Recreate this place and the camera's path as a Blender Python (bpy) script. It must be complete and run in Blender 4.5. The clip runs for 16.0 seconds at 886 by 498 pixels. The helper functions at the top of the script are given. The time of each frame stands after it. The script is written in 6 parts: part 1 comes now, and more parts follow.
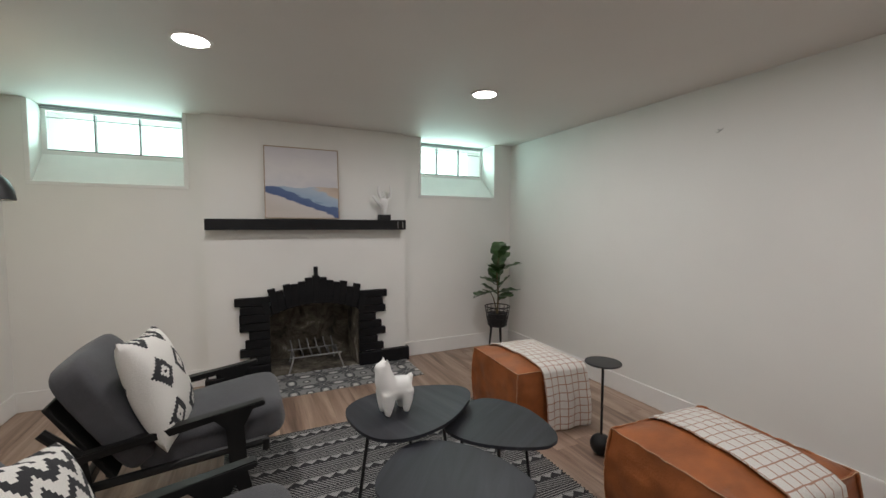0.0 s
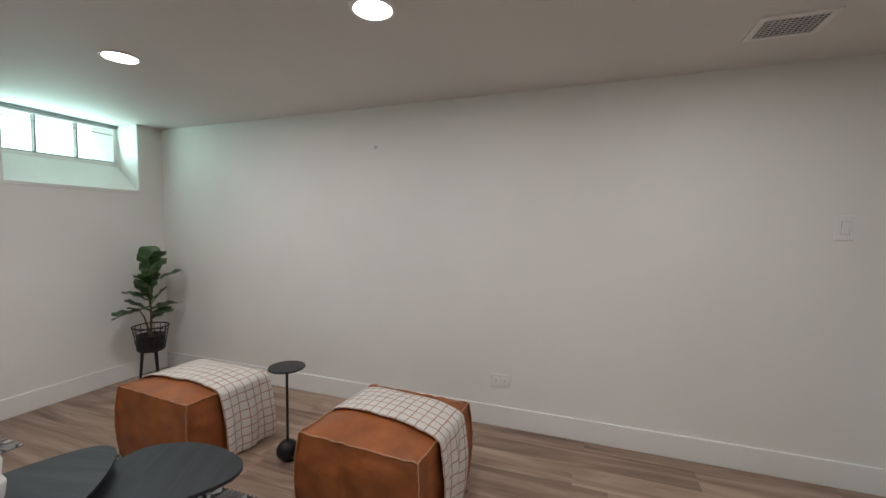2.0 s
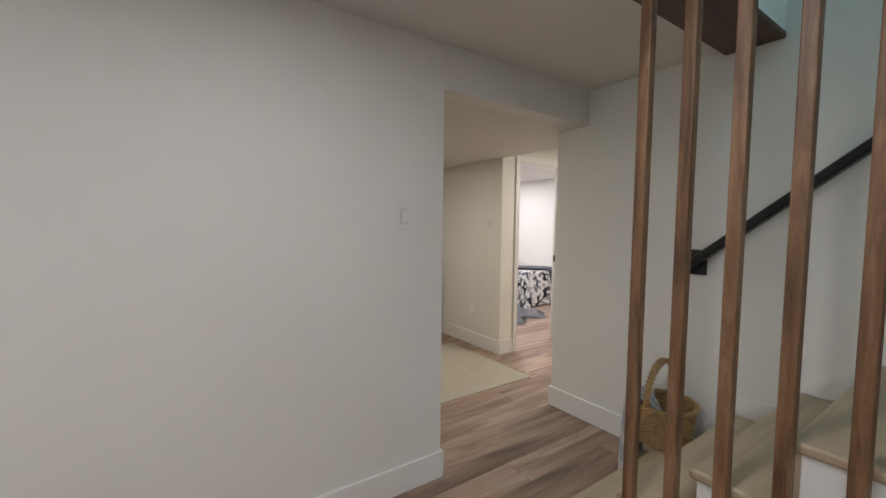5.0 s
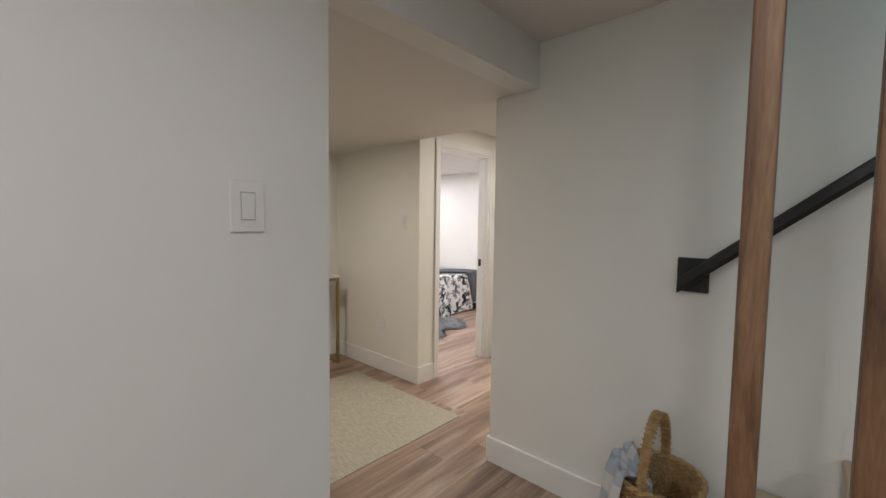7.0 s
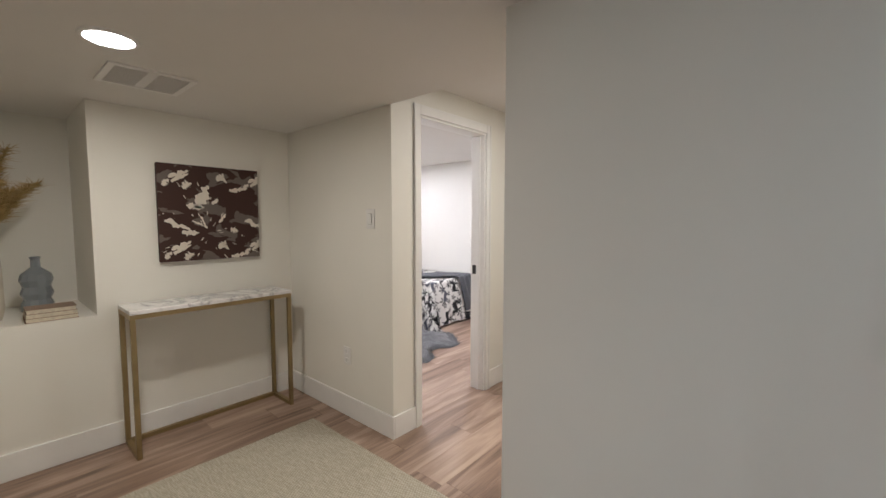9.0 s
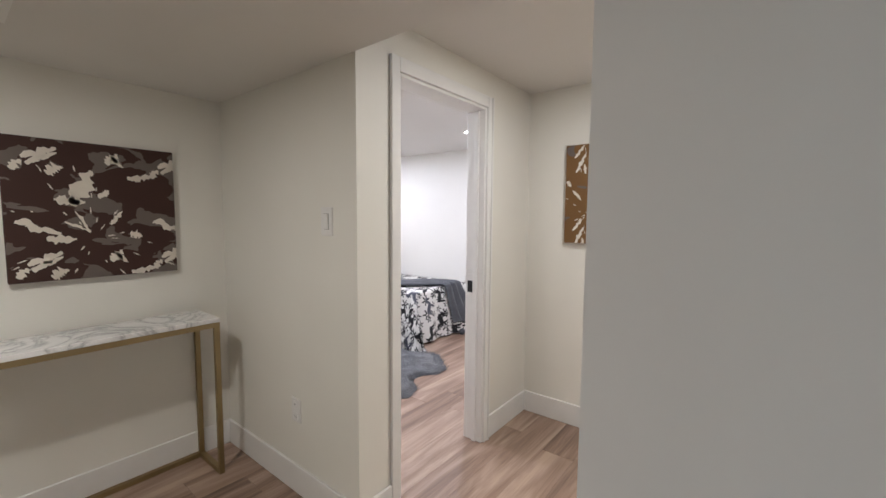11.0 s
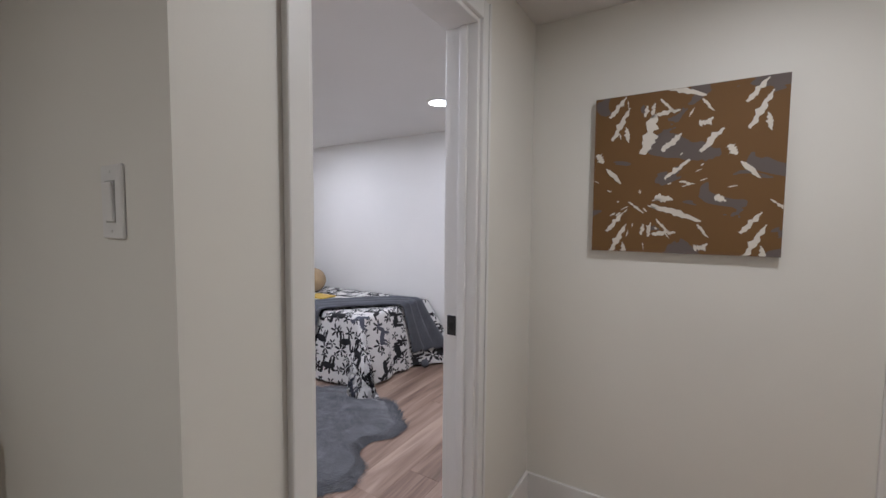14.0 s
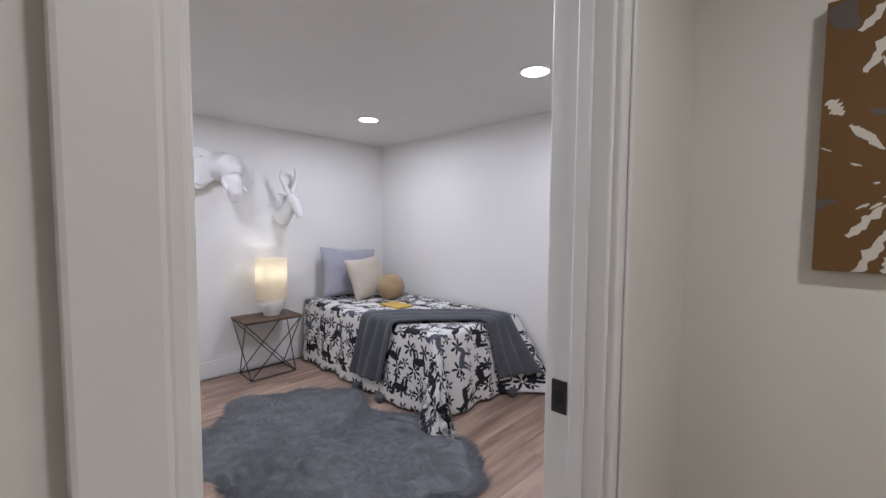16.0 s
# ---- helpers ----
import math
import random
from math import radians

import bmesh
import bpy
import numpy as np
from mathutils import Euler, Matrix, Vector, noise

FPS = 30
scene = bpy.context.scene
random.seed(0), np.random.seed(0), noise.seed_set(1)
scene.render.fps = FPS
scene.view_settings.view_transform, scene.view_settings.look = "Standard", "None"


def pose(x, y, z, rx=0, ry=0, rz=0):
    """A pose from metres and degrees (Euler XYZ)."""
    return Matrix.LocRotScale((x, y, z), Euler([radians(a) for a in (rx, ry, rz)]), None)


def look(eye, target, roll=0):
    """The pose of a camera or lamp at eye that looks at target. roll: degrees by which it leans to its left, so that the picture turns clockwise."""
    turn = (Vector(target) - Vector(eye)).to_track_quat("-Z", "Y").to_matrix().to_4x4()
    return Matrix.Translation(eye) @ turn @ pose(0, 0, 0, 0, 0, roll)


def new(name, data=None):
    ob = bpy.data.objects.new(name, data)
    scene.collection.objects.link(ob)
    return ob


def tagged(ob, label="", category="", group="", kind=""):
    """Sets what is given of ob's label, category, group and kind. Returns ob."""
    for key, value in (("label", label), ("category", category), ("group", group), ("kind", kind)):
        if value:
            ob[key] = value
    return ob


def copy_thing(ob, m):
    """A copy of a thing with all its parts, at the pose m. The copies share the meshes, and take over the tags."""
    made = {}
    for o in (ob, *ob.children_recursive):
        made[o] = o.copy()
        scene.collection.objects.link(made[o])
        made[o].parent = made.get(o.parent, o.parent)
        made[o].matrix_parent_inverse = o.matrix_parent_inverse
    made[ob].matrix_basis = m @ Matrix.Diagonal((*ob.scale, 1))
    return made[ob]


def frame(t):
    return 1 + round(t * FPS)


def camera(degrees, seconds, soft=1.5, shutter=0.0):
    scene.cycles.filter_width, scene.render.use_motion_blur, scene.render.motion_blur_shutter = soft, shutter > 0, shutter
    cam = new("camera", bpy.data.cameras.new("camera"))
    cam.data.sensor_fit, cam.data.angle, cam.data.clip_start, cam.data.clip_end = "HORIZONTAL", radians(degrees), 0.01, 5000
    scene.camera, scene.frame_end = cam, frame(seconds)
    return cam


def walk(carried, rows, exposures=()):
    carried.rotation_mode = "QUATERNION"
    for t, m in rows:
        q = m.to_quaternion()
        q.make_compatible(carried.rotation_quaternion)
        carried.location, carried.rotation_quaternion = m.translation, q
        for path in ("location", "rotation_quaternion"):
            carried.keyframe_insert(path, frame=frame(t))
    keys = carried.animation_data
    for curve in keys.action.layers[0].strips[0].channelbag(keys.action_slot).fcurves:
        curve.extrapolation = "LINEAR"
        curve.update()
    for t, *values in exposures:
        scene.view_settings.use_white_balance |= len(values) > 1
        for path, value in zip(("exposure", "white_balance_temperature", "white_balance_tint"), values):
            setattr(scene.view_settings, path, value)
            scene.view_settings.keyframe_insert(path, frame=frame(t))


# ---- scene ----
cam = camera(95.5, 16.0)
PATH = [
    (0, (0.468, 0.063, 1.335), (1.324, 1.867, 1.218), 0.1),
    (0.5, (0.399, 0.088, 1.322), (1.587, 1.693, 1.206), -0.0),
    (1, (0.402, 0.09, 1.336), (1.86, 1.454, 1.217), -0.1),
    (1.5, (0.435, 0.103, 1.353), (2.119, 1.176, 1.238), 0.0),
    (2, (0.477, 0.122, 1.359), (2.351, 0.811, 1.243), 0.5),
    (2.5, (0.598, 0.116, 1.345), (2.57, 0.425, 1.22), 0.7),
    (3, (0.739, 0.082, 1.345), (2.735, 0.054, 1.219), 0.8),
    (3.5, (0.908, 0.044, 1.343), (2.871, -0.316, 1.219), 0.8),
    (4.2, (1.162, -0.031, 1.326), (2.998, -0.814, 1.206), 0.8),
    (6.3, (1.866, -0.47, 1.328), (3.276, -1.884, 1.206), 0.9),
    (6.5, (1.934, -0.535, 1.325), (3.331, -1.96, 1.205), 1.0),
    (7, (2.089, -0.686, 1.326), (3.438, -2.158, 1.204), 0.8),
    (7.5, (2.224, -0.86, 1.326), (3.535, -2.365, 1.186), 0.8),
    (8, (2.357, -1.04, 1.32), (3.668, -2.544, 1.195), 0.0),
    (8.5, (2.511, -1.201, 1.334), (3.821, -2.704, 1.199), 0.1),
    (9, (2.654, -1.368, 1.325), (3.964, -2.872, 1.188), 0.0),
    (11.5, (3.294, -2.037, 1.366), (4.475, -3.643, 1.205), 0.6),
    (12, (3.411, -2.173, 1.352), (4.52, -3.83, 1.194), 0.7),
    (12.5, (3.513, -2.317, 1.338), (4.565, -4.011, 1.188), 0.6),
    (13, (3.621, -2.442, 1.33), (4.659, -4.145, 1.188), 0.5),
    (13.5, (3.73, -2.55, 1.321), (4.767, -4.255, 1.191), 0.4),
    (14, (3.813, -2.673, 1.308), (4.862, -4.372, 1.184), 0.5),
    (14.5, (3.88, -2.807, 1.304), (4.96, -4.486, 1.179), 0.4),
    (15, (3.961, -2.931, 1.294), (5.122, -4.555, 1.177), 0.5),
    (15.5, (4.046, -3.031, 1.306), (5.321, -4.567, 1.187), 0.4),
    (16, (4.127, -3.131, 1.305), (5.523, -4.559, 1.186), 0.4),
]
walk(cam, [(t, look(eye, target, roll)) for t, eye, target, roll in PATH],
     [(0.0, -0.12, 6500, 10), (4.0, -0.08, 6350, 11), (9.0, 0.03, 6150, 11), (11.5, -0.02, 5800, 11), (13.0, -0.54, 5720, 12), (14.5, -0.70, 5620, 13), (16.0, -0.73, 5700, 12)])

# ---- world, lamps ----
random.seed(4)
world = bpy.data.worlds.new("world")
scene.world = world
world.use_nodes = True
wn = world.node_tree.nodes
sky = wn.new("ShaderNodeTexSky")
sky.sky_type, sky.sun_disc, sky.sun_elevation, sky.sun_rotation = "NISHITA", False, radians(40), radians(150)
world.node_tree.links.new(sky.outputs[0], wn["Background"].inputs[0])
wn["Background"].inputs[1].default_value = 0.1

CEIL, SOFFIT, HALLC, BEDC = 2.22, 2.0, 2.19, 2.18
NEUTRAL, WARM, WHITE = (1.0, 0.96, 0.96), (1.0, 0.90, 0.76), (1.0, 0.955, 0.985)


def area_lamp(name, m, power, colour, size, size_y=None, spread=180):
    data = bpy.data.lights.new(name, "AREA")
    data.energy, data.color, data.size, data.spread = power, colour, size, radians(spread)
    data.shape = "DISK" if size_y is None else "RECTANGLE"
    if size_y is not None:
        data.size_y = size_y
    ob = new(name, data)
    ob.matrix_world = m
    return ob


LIVING_LAMPS = [(0.227, 2.364, 11.5), (1.905, 2.44, 10.0), (1.93, 0.963, 5.5), (0.227, 0.96, 8.0), (1.93, -0.52, 8.5), (0.227, -0.52, 8.0)]
# second entry is an added corridor lamp that brightens the door frames
HALL_AND_ADDED_LAMPS = [(4.589, -1.716, SOFFIT, WARM, 12.0), (3.55, -3.62, HALLC, (1.0, 0.93, 0.83), 12.5)]
BED_LAMPS = [(6.96, -5.13), (5.39, -5.16), (6.96, -3.75), (5.39, -3.75)]
for x, y, p in LIVING_LAMPS:
    area_lamp("ceiling_lamp_light", pose(x, y, CEIL - 0.022), p, NEUTRAL, 0.14)
for x, y, z, c, p in HALL_AND_ADDED_LAMPS:
    area_lamp("ceiling_lamp_light", pose(x, y, z - 0.022), p, c, 0.14)
for x, y in BED_LAMPS:
    area_lamp("ceiling_lamp_light", pose(x, y, BEDC - 0.022), 13.8, WHITE, 0.14)
# added lamp without a fixture, brightens the bathroom in place of its unseen lights
area_lamp("bath_lamp_light", pose(2.4, -5.45, 2.15), 66.0, (1.0, 0.88, 0.66), 0.5)
# daylight through the two basement windows; stair lamp is added, with no window there
area_lamp("window_daylight", pose(-0.48, 4.05, 2.05, 108, 0, 180), 3.4, (0.62, 1.0, 0.93), 0.82, 0.28)
area_lamp("window_daylight", pose(2.47, 4.11, 2.05, 108, 0, 180), 3.4, (0.62, 1.0, 0.93), 0.80, 0.28)
area_lamp("stair_daylight", pose(0.2, -2.0, 4.4), 16.0, (0.50, 0.90, 1.0), 0.9, 0.8)
bulb = bpy.data.lights.new("lamp_bulb", "POINT")
bulb.energy, bulb.color, bulb.shadow_soft_size = 4.2, (1.0, 0.92, 0.77), 0.03
new("lamp_bulb", bulb).location = (7.66, -4.59, 0.86)
reading = bpy.data.lights.new("reading_bulb", "POINT")
reading.energy, reading.color, reading.shadow_soft_size = 5.0, (1.0, 0.86, 0.58), 0.03
new("reading_bulb", reading).location = (-0.72, 2.72, 1.475)


# ---- materials ----
class Nodes:
    def __init__(self, name):
        self.mat = bpy.data.materials.new(name)
        self.mat.use_nodes = True
        self.tree = self.mat.node_tree
        self.bsdf = self.tree.nodes["Principled BSDF"]

    def add(self, kind, **inputs):
        n = self.tree.nodes.new("ShaderNode" + kind)
        for k, v in inputs.items():
            self.put(n, k.replace("_", " "), v)
        return n

    def put(self, n, key, v):
        sock = n.inputs[int(key[1:])] if key[0] == "i" and key[1:].isdigit() else n.inputs[key]
        if isinstance(v, bpy.types.NodeSocket):
            self.tree.links.new(v, sock)
        else:
            sock.default_value = v

    def math(self, op, a, b=0.0, c=0.0):
        n = self.tree.nodes.new("ShaderNodeMath")
        n.operation = op
        self.put(n, "i0", a)
        self.put(n, "i1", b)
        self.put(n, "i2", c)
        return n.outputs[0]

    def coords(self, which="Object"):
        return self.add("TexCoord").outputs[which]

    def scaled(self, vec, s):
        m = self.add("Mapping", Vector=vec, Scale=s if isinstance(s, tuple) else (s, s, s))
        return m.outputs[0]

    def noise(self, vec, scale, detail=4.0, rough=0.55, dist=0.0):
        return self.add("TexNoise", Vector=vec, Scale=scale, Detail=detail, Roughness=rough, Distortion=dist).outputs[0]

    def ramp(self, fac, stops):
        n = self.tree.nodes.new("ShaderNodeValToRGB")
        self.put(n, "i0", fac)
        el = n.color_ramp.elements
        while len(el) < len(stops):
            el.new(0.5)
        for e, (p, c) in zip(el, stops):
            e.position, e.color = p, (*c, 1)
        return n.outputs[0]

    def mix(self, fac, a, b, blend="MIX"):
        n = self.tree.nodes.new("ShaderNodeMix")
        n.data_type, n.blend_type = "RGBA", blend
        self.put(n, "i0", fac)
        for i, v in ((6, a), (7, b)):
            self.put(n, "i%d" % i, (*v, 1) if isinstance(v, tuple) and len(v) == 3 else v)
        return n.outputs[2]

    def bump(self, height, strength=0.2, distance=0.01):
        b = self.add("Bump", Strength=strength, Distance=distance, Height=height)
        self.put(self.bsdf, "Normal", b.outputs[0])

    def done(self, colour, rough=0.5, metal=0.0, **more):
        self.put(self.bsdf, "Base Color", (*colour, 1) if isinstance(colour, tuple) else colour)
        self.put(self.bsdf, "Roughness", rough)
        self.put(self.bsdf, "Metallic", metal)
        for k, v in more.items():
            self.put(self.bsdf, k.replace("_", " "), v)
        return self.mat

    def sep(self, vec):
        n = self.add("SeparateXYZ", Vector=vec)
        return n.outputs[0], n.outputs[1], n.outputs[2]


def plain(name, colour, rough=0.5, metal=0.0, vary=0.08, scale=8.0, bump=0.1, fine=120.0, **more):
    n = Nodes(name)
    c = n.coords()
    big, small = n.noise(c, scale), n.noise(c, fine, 2.0)
    dark = tuple(max(0.0, v * (1 - vary)) for v in colour)
    light = tuple(min(1.0, v * (1 + vary)) for v in colour)
    col = n.ramp(big, [(0.3, dark), (0.7, light)])
    n.bump(n.math("ADD", small, n.math("MULTIPLY", big, 0.6)), bump, 0.002)
    r = n.math("ADD", n.math("MULTIPLY", big, 0.16), rough - 0.08)
    return n.done(col, r, metal, **more)


def paint(name, colour, rough):
    n = Nodes(name)
    c = n.coords()
    big, roll = n.noise(c, 1.3, 3.0), n.noise(c, 220.0, 3.0)
    lo = tuple(v * 0.965 for v in colour)
    n.bump(n.math("ADD", roll, n.math("MULTIPLY", n.noise(c, 9.0), 1.5)), 0.08, 0.0015)
    return n.done(n.ramp(big, [(0.35, lo), (0.65, colour)]), rough)


def plank_wood(name, dark, mid, light, along="y", rough=0.42, grain=1.0):
    n = Nodes(name)
    c = n.coords()
    info = n.add("ObjectInfo").outputs["Random"]
    isle = n.add("NewGeometry").outputs["Random Per Island"]
    rnd = n.math("FRACT", n.math("ADD", info, isle))
    stretch = {"y": (9.0, 0.9, 4.0), "z": (9.0, 9.0, 0.9), "x": (0.9, 9.0, 9.0)}[along]
    off = n.add("CombineXYZ", X=n.math("MULTIPLY", rnd, 37.0), Y=n.math("MULTIPLY", rnd, 91.0), Z=n.math("MULTIPLY", rnd, 17.0)).outputs[0]
    add = n.tree.nodes.new("ShaderNodeVectorMath")
    n.put(add, "i0", n.scaled(c, stretch))
    n.put(add, "i1", off)
    v = add.outputs[0]
    broad = n.noise(v, 0.9 * grain, 4.0, 0.55, 1.2)
    fine = n.noise(n.scaled(v, (7, 2, 7) if along != "x" else (2, 7, 7)), 2.0 * grain, 5.0, 0.65)
    f = n.math("ADD", n.math("MULTIPLY", broad, 0.75), n.math("MULTIPLY", fine, 0.25))
    f = n.math("ADD", f, n.math("MULTIPLY", n.math("SUBTRACT", rnd, 0.5), 0.10))
    col = n.ramp(f, [(0.30, dark), (0.48, mid), (0.66, light)])
    n.bump(fine, 0.12, 0.002)
    return n.done(col, n.math("ADD", n.math("MULTIPLY", fine, 0.2), rough - 0.1))


def fabric(name, colour, vary=0.12, weave=420.0, rough=0.95, bump=0.35):
    n = Nodes(name)
    c = n.coords()
    w = n.noise(c, weave, 2.0)
    big = n.noise(c, 7.0)
    f = n.math("ADD", n.math("MULTIPLY", w, 0.6), n.math("MULTIPLY", big, 0.4))
    col = n.ramp(f, [(0.35, tuple(v * (1 - vary) for v in colour)), (0.65, tuple(min(1, v * (1 + vary)) for v in colour))])
    n.bump(w, bump, 0.003)
    return n.done(col, rough, Sheen_Weight=0.15)


WALL = paint("wall_paint", (0.80, 0.79, 0.76), 0.55)
CEILING = paint("ceiling_paint", (0.74, 0.72, 0.69), 0.6)
CREAM = paint("hall_paint", (0.80, 0.78, 0.72), 0.5)
TRIM = plain("trim_paint", (0.80, 0.79, 0.77), 0.38, vary=0.02, bump=0.04)
FLOOR = plank_wood("floor_laminate", (0.105, 0.066, 0.047), (0.29, 0.195, 0.145), (0.48, 0.355, 0.275))
SUBFLOOR = plain("subfloor", (0.10, 0.07, 0.05), 0.9)
POST = plank_wood("stained_pine", (0.050, 0.022, 0.010), (0.165, 0.085, 0.040), (0.29, 0.170, 0.092), "z", 0.5, 2.4)
WALNUT = plank_wood("walnut_board", (0.03, 0.014, 0.008), (0.07, 0.033, 0.02), (0.12, 0.06, 0.036), "y", 0.5, 0.9)
TREAD = plank_wood("tread_wood", (0.26, 0.19, 0.12), (0.38, 0.29, 0.19), (0.47, 0.37, 0.26), "y", 0.45, 0.8)
BLACKW = plain("black_stained_wood", (0.010, 0.010, 0.010), 0.45, vary=0.25, bump=0.15, fine=60, Specular_IOR_Level=0.3)
MANTEL = plain("black_mantel", (0.007, 0.007, 0.008), 0.45, vary=0.3, bump=0.2, fine=40, Specular_IOR_Level=0.25)
BLACKM = plain("black_metal", (0.02, 0.02, 0.021), 0.42, 0.3, vary=0.2, bump=0.05)
BLACKBRICK = plain("black_painted_brick", (0.007, 0.007, 0.008), 0.55, vary=0.35, bump=0.5, fine=70, scale=14, Specular_IOR_Level=0.22)
SLATE = plank_wood("dark_tabletop", (0.010, 0.011, 0.015), (0.019, 0.021, 0.028), (0.036, 0.039, 0.048), "y", 0.5, 1.6)
CHARCOAL = fabric("charcoal_fabric", (0.062, 0.062, 0.068), 0.3)
LEATHER = plain("tan_leather", (0.29, 0.088, 0.025), 0.45, vary=0.30, scale=7, bump=0.6, fine=110)
THREAD = plain("seam_thread", (0.50, 0.33, 0.20), 0.8)
CERAMIC = plain("white_ceramic", (0.82, 0.81, 0.79), 0.35, vary=0.02, bump=0.03)
PLASTER = plain("white_plaster", (0.78, 0.77, 0.76), 0.6, vary=0.03)
LEAF = plain("fig_leaf", (0.040, 0.090, 0.024), 0.35, vary=0.45, scale=12, bump=0.3, fine=50)
STEM = plain("stem", (0.12, 0.09, 0.045), 0.7, vary=0.3)
SOIL = plain("soil", (0.03, 0.02, 0.014), 0.95, vary=0.4, bump=0.8, fine=60)
PLASTIC = plain("white_plastic", (0.78, 0.77, 0.75), 0.3, vary=0.01, bump=0.01)
BRASS = plain("brushed_brass", (0.33, 0.25, 0.13), 0.42, 0.75, vary=0.12, bump=0.05)
STEEL = plain("grey_steel", (0.30, 0.30, 0.30), 0.4, 0.8, vary=0.2)
GREYCAB = plain("sage_grey_paint", (0.135, 0.131, 0.123), 0.45, vary=0.04, bump=0.03)
NICKEL = plain("brushed_nickel", (0.65, 0.62, 0.55), 0.3, 1.0, vary=0.05)
LILAC = fabric("lilac_grey_linen", (0.35, 0.35, 0.405), 0.1)
OATMEAL = fabric("oatmeal_boucle", (0.52, 0.46, 0.38), 0.15, 160, bump=0.7)
TANKNIT = fabric("tan_boucle", (0.36, 0.26, 0.145), 0.2, 130, bump=0.8)
GREYKNIT = fabric("grey_knit", (0.085, 0.09, 0.102), 0.25, 150, bump=0.7)
MUSTARD = fabric("mustard_cloth", (0.55, 0.36, 0.05), 0.1)
BLUE_N = Nodes("pale_blue_cloth")
bu, bv, _ = BLUE_N.sep(BLUE_N.coords("UV"))
bweave = BLUE_N.noise(BLUE_N.coords("UV"), 420.0, 2.0)
bband = BLUE_N.math("LESS_THAN", BLUE_N.math("FRACT", BLUE_N.math("MULTIPLY", bu, 1 / 0.16)), 0.42)
BLUE_N.bump(bweave, 0.35, 0.003)
BLUECLOTH = BLUE_N.done(BLUE_N.mix(bband, BLUE_N.ramp(bweave, [(0.35, (0.34, 0.37, 0.43)), (0.65, (0.44, 0.47, 0.53))]), BLUE_N.ramp(bweave, [(0.35, (0.52, 0.52, 0.52)), (0.65, (0.62, 0.62, 0.61))])), 0.95)
MIRROR = Nodes("mirror_glass").done((0.9, 0.9, 0.9), 0.02, 1.0)
GLASS = Nodes("window_glass").done((0.95, 1.0, 0.98), 0.02, 0.0, Transmission_Weight=1.0, IOR=1.1)
SMOKE = Nodes("grey_glass").done((0.42, 0.46, 0.50), 0.12, 0.0, Transmission_Weight=0.55, IOR=1.3)
SHADE_N = Nodes("lamp_shade")
SHADE = SHADE_N.done((0.82, 0.76, 0.64), 0.9)
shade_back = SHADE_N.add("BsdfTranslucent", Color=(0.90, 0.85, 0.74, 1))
shade_mix = SHADE_N.add("MixShader", Fac=0.55, i1=SHADE_N.bsdf.outputs[0], i2=shade_back.outputs[0])
SHADE_N.tree.links.new(shade_mix.outputs[0], SHADE_N.tree.nodes["Material Output"].inputs[0])


def glow(name, colour, strength):
    return Nodes(name).done(colour, 0.5, Emission_Color=(*colour, 1), Emission_Strength=strength)


LAMPON = glow("lamp_diffuser", (1.0, 0.97, 0.92), 14.0)
OUTSIDE = glow("outside_glare", (0.80, 1.0, 0.97), 2.2)


def marble(name):
    n = Nodes(name)
    c = n.coords()
    warp = n.noise(c, 3.5, 6.0, 0.6, 1.6)
    vein = n.math("ABSOLUTE", n.math("SUBTRACT", warp, 0.5))
    col = n.ramp(vein, [(0.0, (0.44, 0.44, 0.45)), (0.02, (0.66, 0.655, 0.65)), (0.07, (0.80, 0.79, 0.78))])
    return n.done(col, 0.25)


def firebrick(name):
    n = Nodes(name)
    c = n.coords()
    a, b = n.noise(c, 5.0, 6.0, 0.7, 0.5), n.noise(c, 40.0, 4.0)
    col = n.ramp(a, [(0.34, (0.022, 0.020, 0.018)), (0.47, (0.10, 0.086, 0.066)), (0.60, (0.21, 0.185, 0.145)), (0.70, (0.55, 0.52, 0.47))])
    n.bump(n.math("ADD", b, a), 0.6, 0.01)
    return n.done(col, 0.95)


def grid_cloth(name):
    n = Nodes(name)
    u, v, _ = n.sep(n.coords("UV"))
    line = None
    wob = n.math("MULTIPLY", n.math("SUBTRACT", n.noise(n.coords("UV"), 14.0), 0.5), 0.16)
    for w in (u, v):
        k = n.math("FRACT", n.math("ADD", n.math("MULTIPLY", w, 1 / 0.052), wob))
        m = n.math("LESS_THAN", k, 0.11)
        line = m if line is None else n.math("MAXIMUM", line, m)
    weave = n.noise(n.coords("UV"), 380.0, 2.0)
    base = n.ramp(weave, [(0.3, (0.60, 0.57, 0.53)), (0.7, (0.78, 0.75, 0.71))])
    n.bump(weave, 0.5, 0.004)
    return n.done(n.mix(n.math("MULTIPLY", line, 0.85), base, (0.36, 0.16, 0.085)), 0.95)


